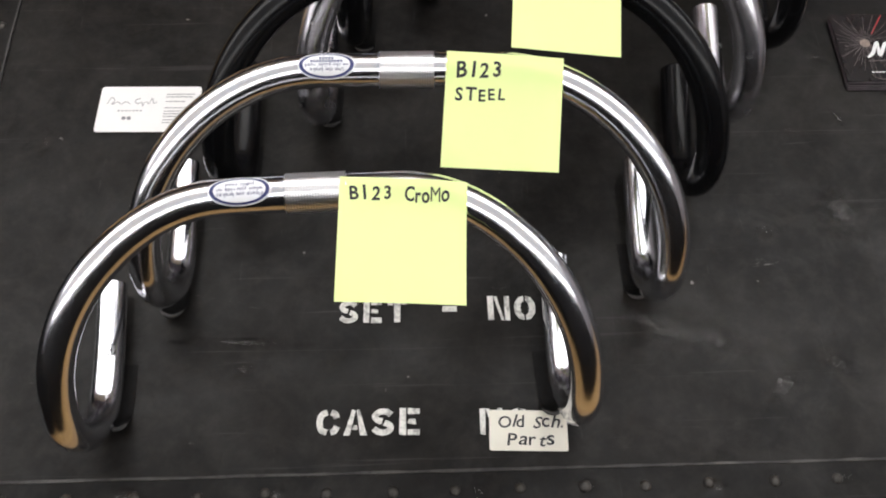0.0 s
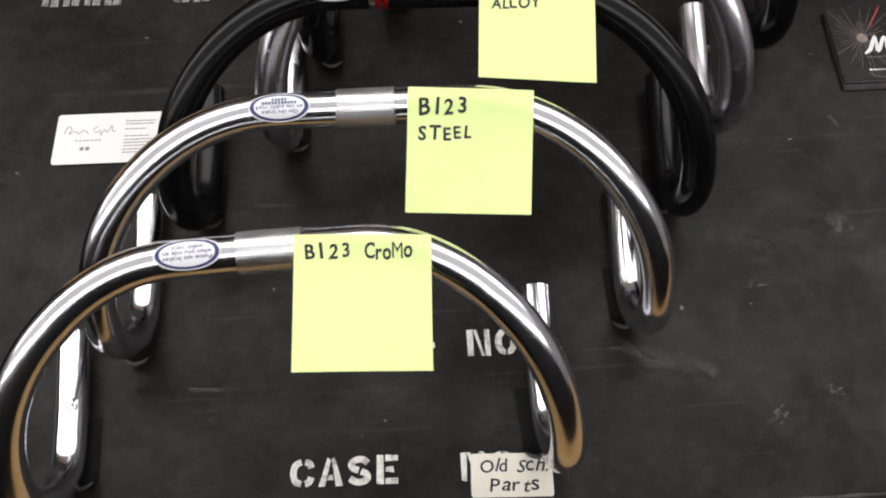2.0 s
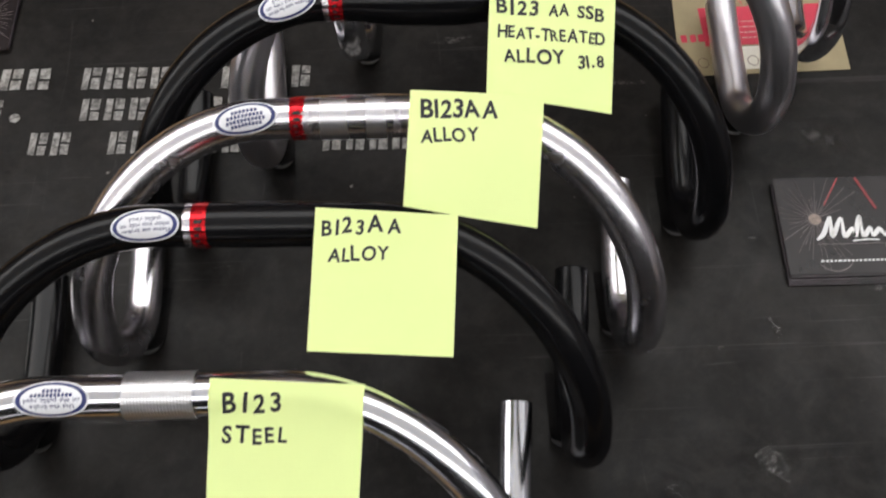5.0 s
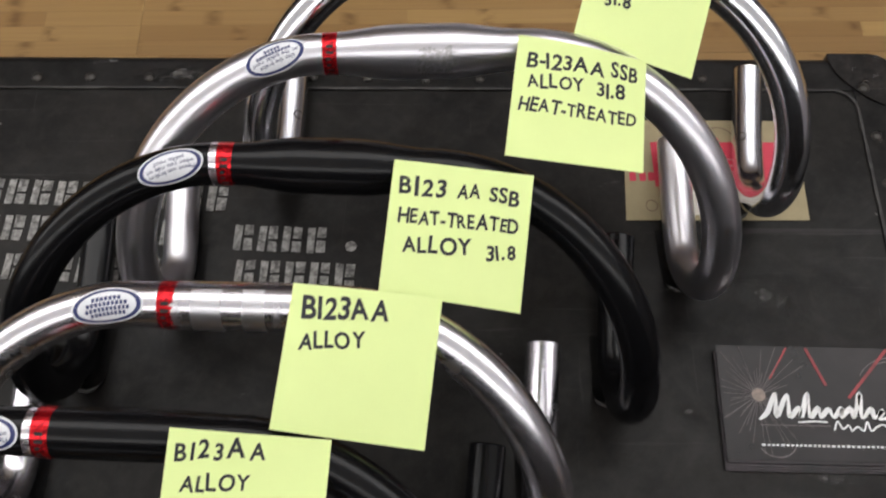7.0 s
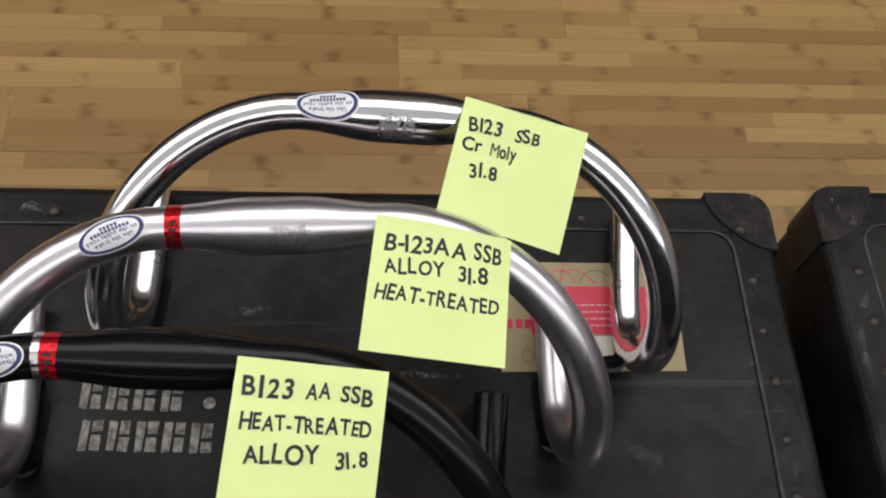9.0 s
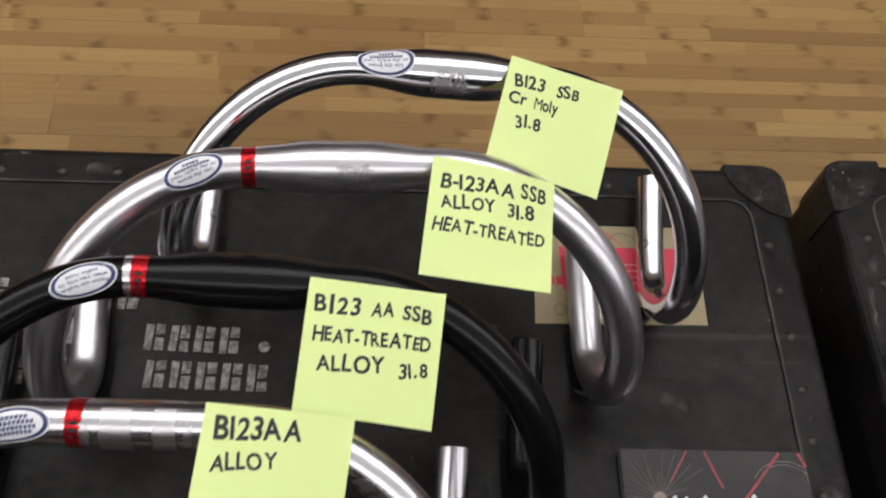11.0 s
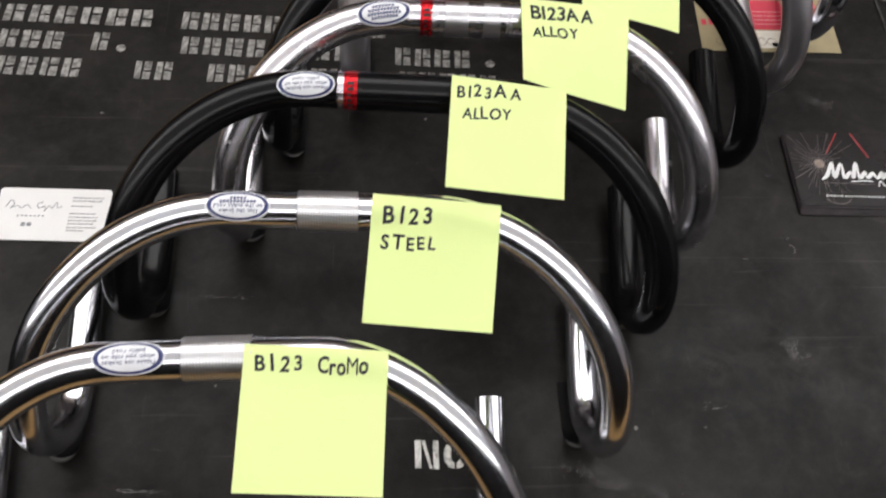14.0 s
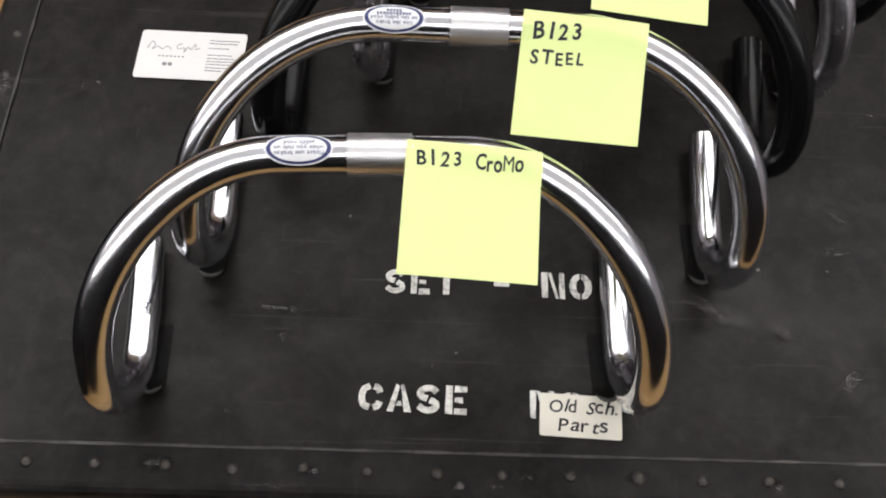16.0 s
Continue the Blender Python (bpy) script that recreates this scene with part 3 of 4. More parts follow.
for x, y, ln, wd, turn in ((0.545, 0.9235, 0.009, 0.002, 8), (0.537, 0.924, 0.005, 0.002, 0), (0.5535, 0.912, 0.006, 0.002, 75), (0.5545, 0.900, 0.008, 0.002, 85), (0.532, 0.899, 0.007, 0.006, 40), (0.541, 0.905, 0.010, 0.003, 20), (0.524, 0.912, 0.006, 0.003, 60), (-0.385, 0.915, 0.014, 0.006, 30), (-0.385, 0.240, 0.014, 0.006, 30), (0.540, 0.240, 0.014, 0.006, -20)):
    cap_wear(LID, x, y, ln, wd, turn)
for x, y, ln, wd, turn in ((0.007, 0.690, 0.008, 0.003, 50), (0.022, 0.6965, 0.012, 0.002, 3), (0.030, 0.672, 0.006, 0.006, 30), (0.004, 0.672, 0.012, 0.003, 85), (0.018, 0.680, 0.012, 0.005, 30), (0.012, 0.660, 0.007, 0.005, 60)):
    cap_wear(OTHER, x, y, ln, wd, turn)
for x, y, ln, wd, turn in ((0.010, 0.56, 0.060, 0.006, 88), (0.009, 0.44, 0.060, 0.006, 90), (0.012, 0.31, 0.060, 0.007, 90), (0.022, 0.60, 0.024, 0.012, 50), (0.024, 0.52, 0.022, 0.012, 20), (0.020, 0.40, 0.030, 0.012, 70), (0.026, 0.26, 0.026, 0.012, 30)):
    scuff(OTHER, x, y, ln, wd, turn, 0.0018)


# ------------------------------------------------------------------ stencilled lettering on the lid
STROKES = {
    # stencil letters as blocks in a cell 1 wide and 1 high: x0, y0, x1, y1 and a shear
    "E": ((0.05, 0.0, 0.33, 1.0), (0.42, 0.80, 0.92, 1.0), (0.42, 0.41, 0.76, 0.59), (0.42, 0.0, 0.94, 0.20)),
    "T": ((0.36, 0.0, 0.66, 1.0), (0.0, 0.78, 0.29, 1.0), (0.73, 0.78, 1.0, 1.0)),
    "-": ((0.05, 0.40, 0.95, 0.62),),
}


CURVED = {
    # strokes of the round stencil letters
    "C": (((0.46, 0.88), (0.22, 0.78), (0.13, 0.50), (0.22, 0.22), (0.46, 0.12)), ((0.62, 0.88), (0.80, 0.82), (0.88, 0.66)), ((0.62, 0.12), (0.80, 0.18), (0.88, 0.34))),
    "S": (((0.86, 0.76), (0.68, 0.88), (0.38, 0.88), (0.17, 0.74), (0.26, 0.58), (0.48, 0.52)), ((0.58, 0.47), (0.80, 0.38), (0.84, 0.22), (0.62, 0.11), (0.34, 0.12), (0.12, 0.25))),
}


def block(bm, x0, y0, x1, y1, ox, oy, w, h, rng):
    """One painted block; each lies a hair over the last, so that none share a plane."""
    j = lambda: rng.uniform(-0.025, 0.025)  # noqa: E731
    pts = [(x0 + j(), y0 + j()), (x1 + j(), y0 + j()), (x1 + j(), y1 + j()), (x0 + j(), y1 + j())]
    outline_plate([(ox + px * w, oy + py * h) for px, py in pts], 0.00022 + 0.000012 * (len(bm.faces) // 6), bm, 0.0)


def quad(bm, pts, ox, oy, w, h):
    outline_plate([(ox + px * w, oy + py * h) for px, py in pts], 0.00022 + 0.000012 * (len(bm.faces) // 6), bm, 0.0)


def stencil(text, w, gap, h, seed):
    """Stencil capitals, cut by bridges."""
    bm, x, rng = bmesh.new(), 0.0, random.Random(seed)
    for ch in text:
        if ch == " ":
            x += w * 0.9
            continue
        if ch == "A":
            quad(bm, ((0, 0), (0.27, 0), (0.50, 0.92), (0.36, 1.0)), x, 0, w, h)
            quad(bm, ((0.72, 0), (1.02, 0), (0.66, 1.0), (0.54, 0.96)), x, 0, w, h)
            quad(bm, ((0.36, 0.22), (0.62, 0.22), (0.58, 0.38), (0.42, 0.38)), x, 0, w, h)
        elif ch in CURVED:
            for line in CURVED[ch]:
                pts = [(x + p.x * w, p.y * h) for p in smooth_line([(px, py, 0) for px, py in line], 5)]
                ribbon(pts, 0.27 * w, 0.00022 + 0.000012 * (len(bm.faces) // 40), bm, 0.0)
        elif ch == "N":
            block(bm, 0.0, 0.0, 0.25, 1.0, x, 0, w, h, rng)
            block(bm, 0.76, 0.0, 1.0, 1.0, x, 0, w, h, rng)
            quad(bm, ((0.62, 0.0), (0.74, 0.0), (0.42, 1.0), (0.27, 1.0)), x, 0, w, h)
        elif ch == "O":
            for sgn in (0, 1):
                pts = [(0.46, 0.0), (0.22, 0.06), (0.04, 0.28), (0.0, 0.5), (0.04, 0.72), (0.22, 0.94), (0.46, 1.0), (0.46, 0.80), (0.34, 0.70), (0.30, 0.5), (0.34, 0.3), (0.46, 0.2)]
                quad(bm, [(1 - a, b) for a, b in pts][::-1] if sgn else pts, x, 0, w, h)
        else:
            for b in STROKES[ch]:
                block(bm, *b, x, 0, w, h, rng)
        x += w + gap
    return bm


def lettering_thing(bm, label, x, y, turn, name="stencilled_word"):
    return solo(name, bm, STENCIL if name == "stencilled_word" else STENCIL_OLD, label, "lettering", pose(x, y, 0.0004, 0, 0, turn), kind="structure")


lettering_thing(stencil("CASE", 0.0165, 0.0031, 0.0198, 1), "worn white stencilled word CASE on the black trunk lid", -0.0818, 0.2868, -1.6)
lettering_thing(stencil("NO", 0.0168, 0.0036, 0.0195, 2), "worn white stencilled word NO half under a paper label", 0.0355, 0.2832, -1.6)
lettering_thing(stencil("SET", 0.0150, 0.0036, 0.0190, 3), "worn white stencilled word SET on the black trunk lid", -0.0670, 0.3750, -1.6)
lettering_thing(stencil("-", 0.0125, 0.0036, 0.0190, 4), "short white stencilled dash on the black trunk lid", 0.0118, 0.3745, -1.6)
lettering_thing(stencil("NO", 0.0165, 0.0036, 0.0205, 5), "worn white stencilled word NO on the black trunk lid", 0.0474, 0.3730, -1.6)


def word_bars(letters, w, gap, h, seed):
    """Plain upright bars, one for each letter of a worn word, cut by a bridge."""
    bm, x, rng = bmesh.new(), 0.0, random.Random(seed)
    for _ in range(letters):
        cut = rng.uniform(0.38, 0.62)
        block(bm, 0.06, 0.0, 0.40, 1.0, x, 0, w, h, rng)
        block(bm, 0.52, 0.0, 0.94, cut - 0.06, x, 0, w, h, rng)
        block(bm, 0.52, cut + 0.06, 0.94, 1.0, x, 0, w, h, rng)
        x += w + gap
    return bm


ROW_TURN = -2.5
for letters, x0, x1, y0 in ((7, -0.335, -0.176, 0.7965), (5, -0.154, -0.060, 0.7885), (4, -0.040, 0.036, 0.7830), (3, -0.311, -0.252, 0.7640), (1, -0.230, -0.212, 0.7615), (8, -0.152, 0.005, 0.7580), (4, 0.040, 0.112, 0.7475),
                            (4, -0.307, -0.232, 0.7325), (2, -0.189, -0.153, 0.7280), (8, -0.126, 0.018, 0.7255), (5, 0.043, 0.134, 0.7190)):
    pitch = (x1 - x0) / letters
    lettering_thing(word_bars(letters, pitch * 0.86, pitch * 0.14, 0.0205, letters + int(1000 * y0)), "row of worn white stencilled bars on the black trunk lid", x0, y0, ROW_TURN, "stencilled_bars")
for x, y in ((-0.203, 0.7635), (0.1275, 0.7500)):
    lettering_thing(outline_plate(ellipse(0.0042, 0.0042, 14), 0.00025), "white stencilled dot on the black trunk lid", x, y, 0, "stencilled_dot")


# ------------------------------------------------------------------ handlebars
def bezier(a, b, c, d, n):
    out = []
    for k in range(n):
        t = k / n
        out.append((1 - t) ** 3 * a + 3 * (1 - t) ** 2 * t * b + 3 * (1 - t) * t * t * c + t**3 * d)
    return out


def half_bar(wide, lift):
    """The centre line of a track bar's right half: top, long bend forward and down, hook, and the drop that lies on the lid."""
    V = lambda x, y, z: Vector((x * wide, y, z + lift * min(max((z - 0.03) / 0.14, 0), 1)))  # noqa: E731
    zt, zf, zb = 0.1736, 0.0769, 0.0117
    reach = 0.0958
    line = [V(0.0528 * k / 8, 0, zt) for k in range(8)]
    line += bezier(V(0.0528, 0, zt), V(0.1167, 0, zt), V(0.1678, -reach + 0.0307, zf + 0.0775), V(0.1678, -reach, zf), 40)
    line += bezier(V(0.1678, -reach, zf), V(0.1678, -reach - 0.0077, 0.0443), V(0.1663, -0.0766, zb), V(0.1663, -0.0522, zb), 18)
    line += bezier(V(0.1663, -0.0522, zb), V(0.1663, -0.030, zb), V(0.1683, 0.005, zb + 0.002), V(0.1703, 0.039, zb + 0.006), 12)
    return line + [V(0.1703, 0.039, zb + 0.006)]


def even(points, step):
    """The same line with points at even steps."""
    out, left = [points[0]], step
    for a, b in zip(points, points[1:]):
        d = (b - a).length
        at = 0.0
        while d - at >= left:
            at += left
            out.append(a.lerp(b, at / d))
            left = step
        left -= d - at
    return out


class Bar:
    """A bar's line with lengths counted from its middle, positive to the right."""

    def __init__(self, wide, lift, radius, bulge, arch=0.0):
        half = even(half_bar(wide, lift), 0.0035)
        for p in half:
            if p.z > 0.1:
                p.z += arch * max(0.0, 1 - (p.x / 0.12) ** 2)
        self.points = [Vector((-p.x, p.y, p.z)) for p in half[:0:-1]] + half
        if arch:
            self.points.append(self.points[-1] + (self.points[-1] - self.points[-2]).normalized() * 0.0045)
        self.mid = len(half) - 1
        self.step = 0.0035
        self.radii = []
        for i in range(len(self.points)):
            s = abs(i - self.mid) * self.step
            t = min(max((s - 0.014) / 0.042, 0.0), 1.0)
            t = t * t * (3 - 2 * t)
            self.radii.append(bulge + (radius - bulge) * t)
        self.frames = tube_frames(self.points)

    def at(self, s, angle, lift):
        """A place on the surface: s along the bar, angle (degrees) from the top towards the front."""
        f = self.mid + s / self.step
        i = min(max(int(math.floor(f)), 0), len(self.points) - 2)
        t = f - i
        (p0, _, n0, s0), (p1, _, n1, s1) = self.frames[i], self.frames[i + 1]
        p, n, d = p0.lerp(p1, t), n0.lerp(n1, t), s0.lerp(s1, t)
        r = self.radii[i] + (self.radii[i + 1] - self.radii[i]) * t + lift
        a = radians(angle)
        front = d if d.y < 0 else -d
        return p + r * (math.cos(a) * n + math.sin(a) * front)

    def wrap(self, bm, s0, angle0, lift):
        """Lays a flat bmesh (x along, y round the tube) onto the surface."""
        r = self.radii[int(self.mid + s0 / self.step)]
        for v in bm.verts:
            v.co = self.at(s0 + v.co.x, angle0 - math.degrees(v.co.y / r), lift + v.co.z)
        return bm

    def ring(self, s_a, s_b, lift, sides=28, steps=6, ridges=0, inner=0.0):
        """A sleeve round the tube from s_a to s_b."""
        bm = bmesh.new()
        rows = []
        for k in range(steps + 1):
            s = s_a + (s_b - s_a) * k / steps
            edge = inner if k in (0, steps) else lift + (ridges if k % 2 else 0.0)
            rows.append([bm.verts.new(self.at(s, 360 * j / sides, edge)) for j in range(sides)])
        for a, b in zip(rows, rows[1:]):
            for j in range(sides):
                bm.faces.new((a[j], a[(j + 1) % sides], b[(j + 1) % sides], b[j]))
        return bm


def sticker(bar, holder, s0, angle0, lines, turn):
    """An oval warning sticker: white rim, navy oval, white field and small print that reads from the rider's side."""
    def oval(name, a, b, mat, lift, parent):
        bm = bmesh.new()
        ring = [bm.verts.new((x, y, 0)) for x, y in ellipse(a, b, 44)]
        rows = [ring]
        for q in (0.66, 0.33):
            rows.append([bm.verts.new((v.co.x * q, v.co.y * q, 0)) for v in ring])
        c = bm.verts.new((0, 0, 0))
        for o, i in zip(rows, rows[1:]):
            for k in range(44):
                bm.faces.new((o[k], o[(k + 1) % 44], i[(k + 1) % 44], i[k]))
        for k in range(44):
            bm.faces.new((rows[-1][k], rows[-1][(k + 1) % 44], c))
        bmesh.ops.transform(bm, matrix=Matrix.Rotation(radians(turn), 4, "Z"), verts=bm.verts)
        return part(name, bar.wrap(bm, s0, angle0, lift), mat, parent, smooth=True)

    base = oval("sticker", 0.0185, 0.0098, STICKER, 0.00022, holder)
    base["label"] = "oval white warning sticker with a navy border"
    oval("border", 0.0175, 0.0088, NAVY, 0.00034, base)
    oval("field", 0.0152, 0.0073, STICKER, 0.00046, base)
    ink = bmesh.new()
    for text, y, h in lines:
        if text.startswith("#"):
            n = int(text[1:])
            for k in range(n):
                x = (k - (n - 1) / 2) * h * 1.12
                ink.faces.new([ink.verts.new((px, py, 0)) for px, py in ((x - h * 0.40, y), (x + h * 0.40, y), (x + h * 0.40, y + h), (x - h * 0.40, y + h))])
            continue
        letters, width = lettering(text, h, 0.02, 0.0)
        bm_move(letters, Matrix.Translation((-width / 2, y, 0)))
        bm_join(ink, letters)
    bmesh.ops.transform(ink, matrix=Matrix.Rotation(radians(180 + turn), 4, "Z"), verts=ink.verts)
    part("small_print", bar.wrap(ink, s0, angle0, 0.0006), NAVY, base)


RIDE = (("Please use brakes", 0.0016, 0.0023), ("when you ride on", -0.0013, 0.0023), ("public road", -0.0042, 0.0023))
BRAKE = (("Use the brake", 0.0022, 0.0023), ("on the public road", -0.0007, 0.0023), ("#11", -0.0030, 0.0017), ("#5", -0.0051, 0.0017))
KANA = (("#9", 0.0028, 0.0019), ("#11", 0.0003, 0.0019), ("#10", -0.0022, 0.0019), ("#7", -0.0047, 0.0019))


def etching(bar, s0, half, angle0, spread, count, seed):
    """Small rough flecks in a patch on the tube, like a worn etched mark."""
    rng = random.Random(seed)
    bm = bmesh.new()
    for k in range(count):
        s, a = s0 + rng.uniform(-half, half) * (1 - 0.35 * rng.random()), angle0 + rng.uniform(-spread, spread)
        w, tall = rng.uniform(0.0004, 0.0011), rng.uniform(0.6, 2.6) * 2.2
        if rng.random() < 0.4:
            w, tall = w * 2.2, tall * 0.45
        bm.faces.new([bm.verts.new(bar.at(s + w * math.cos(q), a + tall * math.sin(q), 0.00018 + 0.000001 * (k % 40))) for q in (0.3, 1.7, 2.9, 4.4, 5.5)])
    return bm


def handlebar(label, cx, cy, turn, wide, lean, lift, finish, radius, bulge, sleeve, sticker_at, sticker_angle, sticker_turn, lines, band_at, extras=""):
    m = Matrix.Translation((cx, cy, 0)) @ Matrix.Rotation(turn, 4, "Z") @ Matrix.Translation((0, -0.05, 0)) @ Matrix.Rotation(lean, 4, "X") @ Matrix.Translation((0, 0.05, 0))
    h = thing("handlebar", label, "handlebar", m, "row of handlebars")
    bar = Bar(wide, lift, radius, bulge, 0.005 if "arched" in extras else 0.0)
    bm = sweep(bar.points, bar.radii, 28)
    # hollow, rounded ends
    for tail in (0, -1):
        p, d, n, s = bar.frames[tail]
        out = -d if tail == 0 else d
        rows = []
        for along, rr in ((0.0, radius), (0.0008, radius - 0.0005), (0.0009, radius - 0.0012), (0.0002, radius - 0.0019), (-0.012, radius - 0.0019)):
            rows.append([bm.verts.new(p + out * along + rr * (math.cos(2 * math.pi * k / 28) * n + math.sin(2 * math.pi * k / 28) * s)) for k in range(28)])
        for a, b in zip(rows, rows[1:]):
            for k in range(28):
                bm.faces.new((a[k], a[(k + 1) % 28], b[(k + 1) % 28], b[k]))
        bm.faces.new(rows[-1])
    part("tube", bm, finish, h, smooth=True)
    if sleeve:
        part("clamp_sleeve", bar.ring(sleeve[0], sleeve[1], 0.0006, 48, 44, 0.00012), KNURL, h, "finely ribbed silver clamp sleeve")
        for end in sleeve:
            part("sleeve_collar", bar.ring(end - 0.0006, end + 0.0006, 0.0008, 48, 4), finish, h)
    if "print" in extras:
        # frosted patches printed on the clamp, and a few worn characters beside them
        for a, b in ((-0.0212, -0.0056), (0.0049, 0.0162)):
            bm = bmesh.new()
            grid = [[bm.verts.new(bar.at(a + (b - a) * i / 4, -20 + 130 * j / 12, 0.00015)) for j in range(13)] for i in range(5)]
            for i in range(4):
                for j in range(12):
                    bm.faces.new((grid[i][j], grid[i + 1][j], grid[i + 1][j + 1], grid[i][j + 1]))
            part("frosted_patch", bm, ALLOY_SATIN, h, "frosted patch on the clamp", smooth=True)
        part("etched_mark", etching(bar, -0.0285, 0.0022, 45, 32, 60, 12), ALLOY_SATIN, h)
        part("etched_mark", etching(bar, 0.0225, 0.0018, 45, 32, 50, 13), ALLOY_SATIN, h)
    if "etch" in extras:
        # a rough etched mark on the front of the clamp
        part("etched_mark", etching(bar, 0.0065 if finish is ALLOY_MATT else -0.002, 0.0115, 60, 30, 210, 8), FROST, h)
    if "stamp" in extras:
        # a small oval stamp and characters on the drop
        for side in (-1, 1):
            bm = bmesh.new()
            outer_row = [bm.verts.new((x, y, 0)) for x, y in ellipse(0.0036, 0.0050, 28)]
            inner_row = [bm.verts.new((x, y, 0)) for x, y in ellipse(0.0031, 0.0044, 28)]
            for k in range(28):
                bm.faces.new((outer_row[k], outer_row[(k + 1) % 28], inner_row[(k + 1) % 28], inner_row[k]))
            part("stamp", bar.wrap(bm, side * (bar.mid * bar.step - 0.062), 180, 0.0002), PLUG, h, "small oval stamp on the drop")
    if "engraved" in extras:
        part("etched_mark", etching(bar, 0.055 - bar.mid * bar.step, 0.006, 160, 14, 26, 21), PLUG, h)
    if band_at is not None:
        part("red_band", bar.ring(band_at, band_at + 0.0085, 0.0002, 36, 4), RED_FOIL, h, "shiny red foil band")
        if "silver" in extras:
            part("silver_band", bar.ring(band_at - 0.0040, band_at - 0.0001, 0.0002, 36, 4), ALLOY, h, "narrow silver foil band")
        rng = random.Random(2)
        bm = bmesh.new()
        for k in range(6):
            a = 15 + k * 17
            s0, s1 = band_at + 0.0024, band_at + 0.0024 + rng.uniform(0.0022, 0.0042)
            bm.faces.new([bm.verts.new(bar.at(s, q, 0.0004)) for s, q in ((s0, a), (s1, a), (s1, a + 8), (s0, a + 8))])
        part("band_print", bm, PLUG, h)
    sticker(bar, h, sticker_at, sticker_angle, lines, sticker_turn)
    return h, bar, m


BARS = (
    ("chrome-plated drop handlebar with ribbed clamp sleeve, standing on a trunk", -0.0676, 0.3727, 0.0201, 0.9903, -0.0202, 0.0024, CHROME, 0.0112, 0.0112, (-0.0145, 0.0215), -0.0400, 16, 0, RIDE, None, "engraved arched"),
    ("wide chrome-plated drop handlebar with ribbed clamp sleeve on a trunk", -0.0078, 0.4715, -0.025, 1.0781, -0.0021, 0.0026, CHROME, 0.0112, 0.0112, (-0.0182, 0.0174), -0.0516, 21, 0, BRAKE, None, ""),
    ("glossy black drop handlebar with red and silver bands, on a trunk", 0.0369, 0.567, -0.0436, 1.087, 0.0033, -0.0013, BLACK, 0.0119, 0.0127, None, -0.0605, 25, 2, RIDE, -0.0366, "silver"),
    ("satin silver drop handlebar with red band and frosted clamp patches", 0.0896, 0.6354, -0.0296, 1.0124, 0.0127, -0.0025, ALLOY, 0.0119, 0.0127, None, -0.0632, 25, 4, KANA, -0.0383, "print"),
    ("glossy black drop handlebar with thick tapered clamp and red band", 0.1327, 0.7187, -0.0436, 1.0908, 0.0163, -0.0027, BLACK, 0.0119, 0.0159, None, -0.0850, 25, 6, RIDE, -0.0600, "silver"),
    ("satin silver drop handlebar with thick tapered clamp and red band", 0.1854, 0.7883, 0.0211, 1.0817, -0.0145, 0.0033, ALLOY_MATT, 0.0119, 0.0159, None, -0.0860, 25, 8, BRAKE, -0.0586, "etch"),
    ("chrome drop handlebar with thick tapered clamp, standing beside a leaflet", 0.2538, 0.866, -0.0654, 1.0408, 0.0055, 0.0014, CHROME, 0.0112, 0.0159, None, -0.0423, 13, 2, BRAKE, None, "etch stamp"),
)
MADE = [handlebar(*row)[1:] for row in BARS]


# ------------------------------------------------------------------ rubber strips under the drops
RUBBER = plain("black_rubber", (0.0065, 0.006, 0.006), 0.6, 0.3, 120, 0.1)
RUBBER.node_tree.nodes["Principled BSDF"].inputs["Specular IOR Level"].default_value = 0.12
# paler than the strip: the lit crescent of its end, put into the colour
RUBBER_GLINT = plain("lit_rubber_edge", (0.05, 0.048, 0.047), 0.5, 0.3, 200, 0.1)


def rubber_strip(which, side, inward, ahead, turn):
    """A thin black strip under a drop; its front end curls up a little. inward and ahead: metres from the drop's bend."""
    bar, m = MADE[which]
    p = m @ Vector((side * 0.1663 * BARS[which][4], -0.0958, 0))
    ob = thing("rubber_strip", "black rubber strip lying under a handlebar's drop", "rubber strip", pose(p.x - side * inward, p.y + ahead, 0, 0, 0, math.degrees(BARS[which][3]) + side * turn), "rubber strips")
    bm = bmesh.new()
    rows = []
    for k in range(23):
        y = 0.052 * k / 22
        curl = max(0.0, 1 - y / 0.016) ** 2
        z = 0.0003 + 0.0075 * curl
        for_row = []
        for j in range(9):
            u = j / 4 - 1
            for_row.append(bm.verts.new((0.0085 * u, y + 0.0035 * curl * u * u, z + 0.0016 * curl * u * u)))
        rows.append(for_row)
    for a, b in zip(rows, rows[1:]):
        for j in range(8):
            bm.faces.new((a[j], a[j + 1], b[j + 1], b[j]))
    got = bmesh.ops.extrude_face_region(bm, geom=list(bm.faces))
    for v in got["geom"]:
        if isinstance(v, bmesh.types.BMVert):
            v.co.z += 0.00018 + 0.0011 * max(0.0, 1 - v.co.y / 0.03)
    part("strip", bm, RUBBER, ob)
    # the curled end's glint, added as a thin grey roll
    lip = [Vector((0.0085 * u, 0.0035 * u * u - 0.0002, 0.0085 + 0.0016 * u * u)) for u in (-1.0, -0.75, -0.5, -0.25, 0.0, 0.25, 0.5, 0.75, 1.0)]
    part("lip", sweep(lip, [0.0005, 0.0011, 0.0014, 0.0015, 0.0015, 0.0015, 0.0014, 0.0011, 0.0005], 10, caps=True), RUBBER_GLINT, ob, "rubber lip with its glint in the grey", smooth=True)


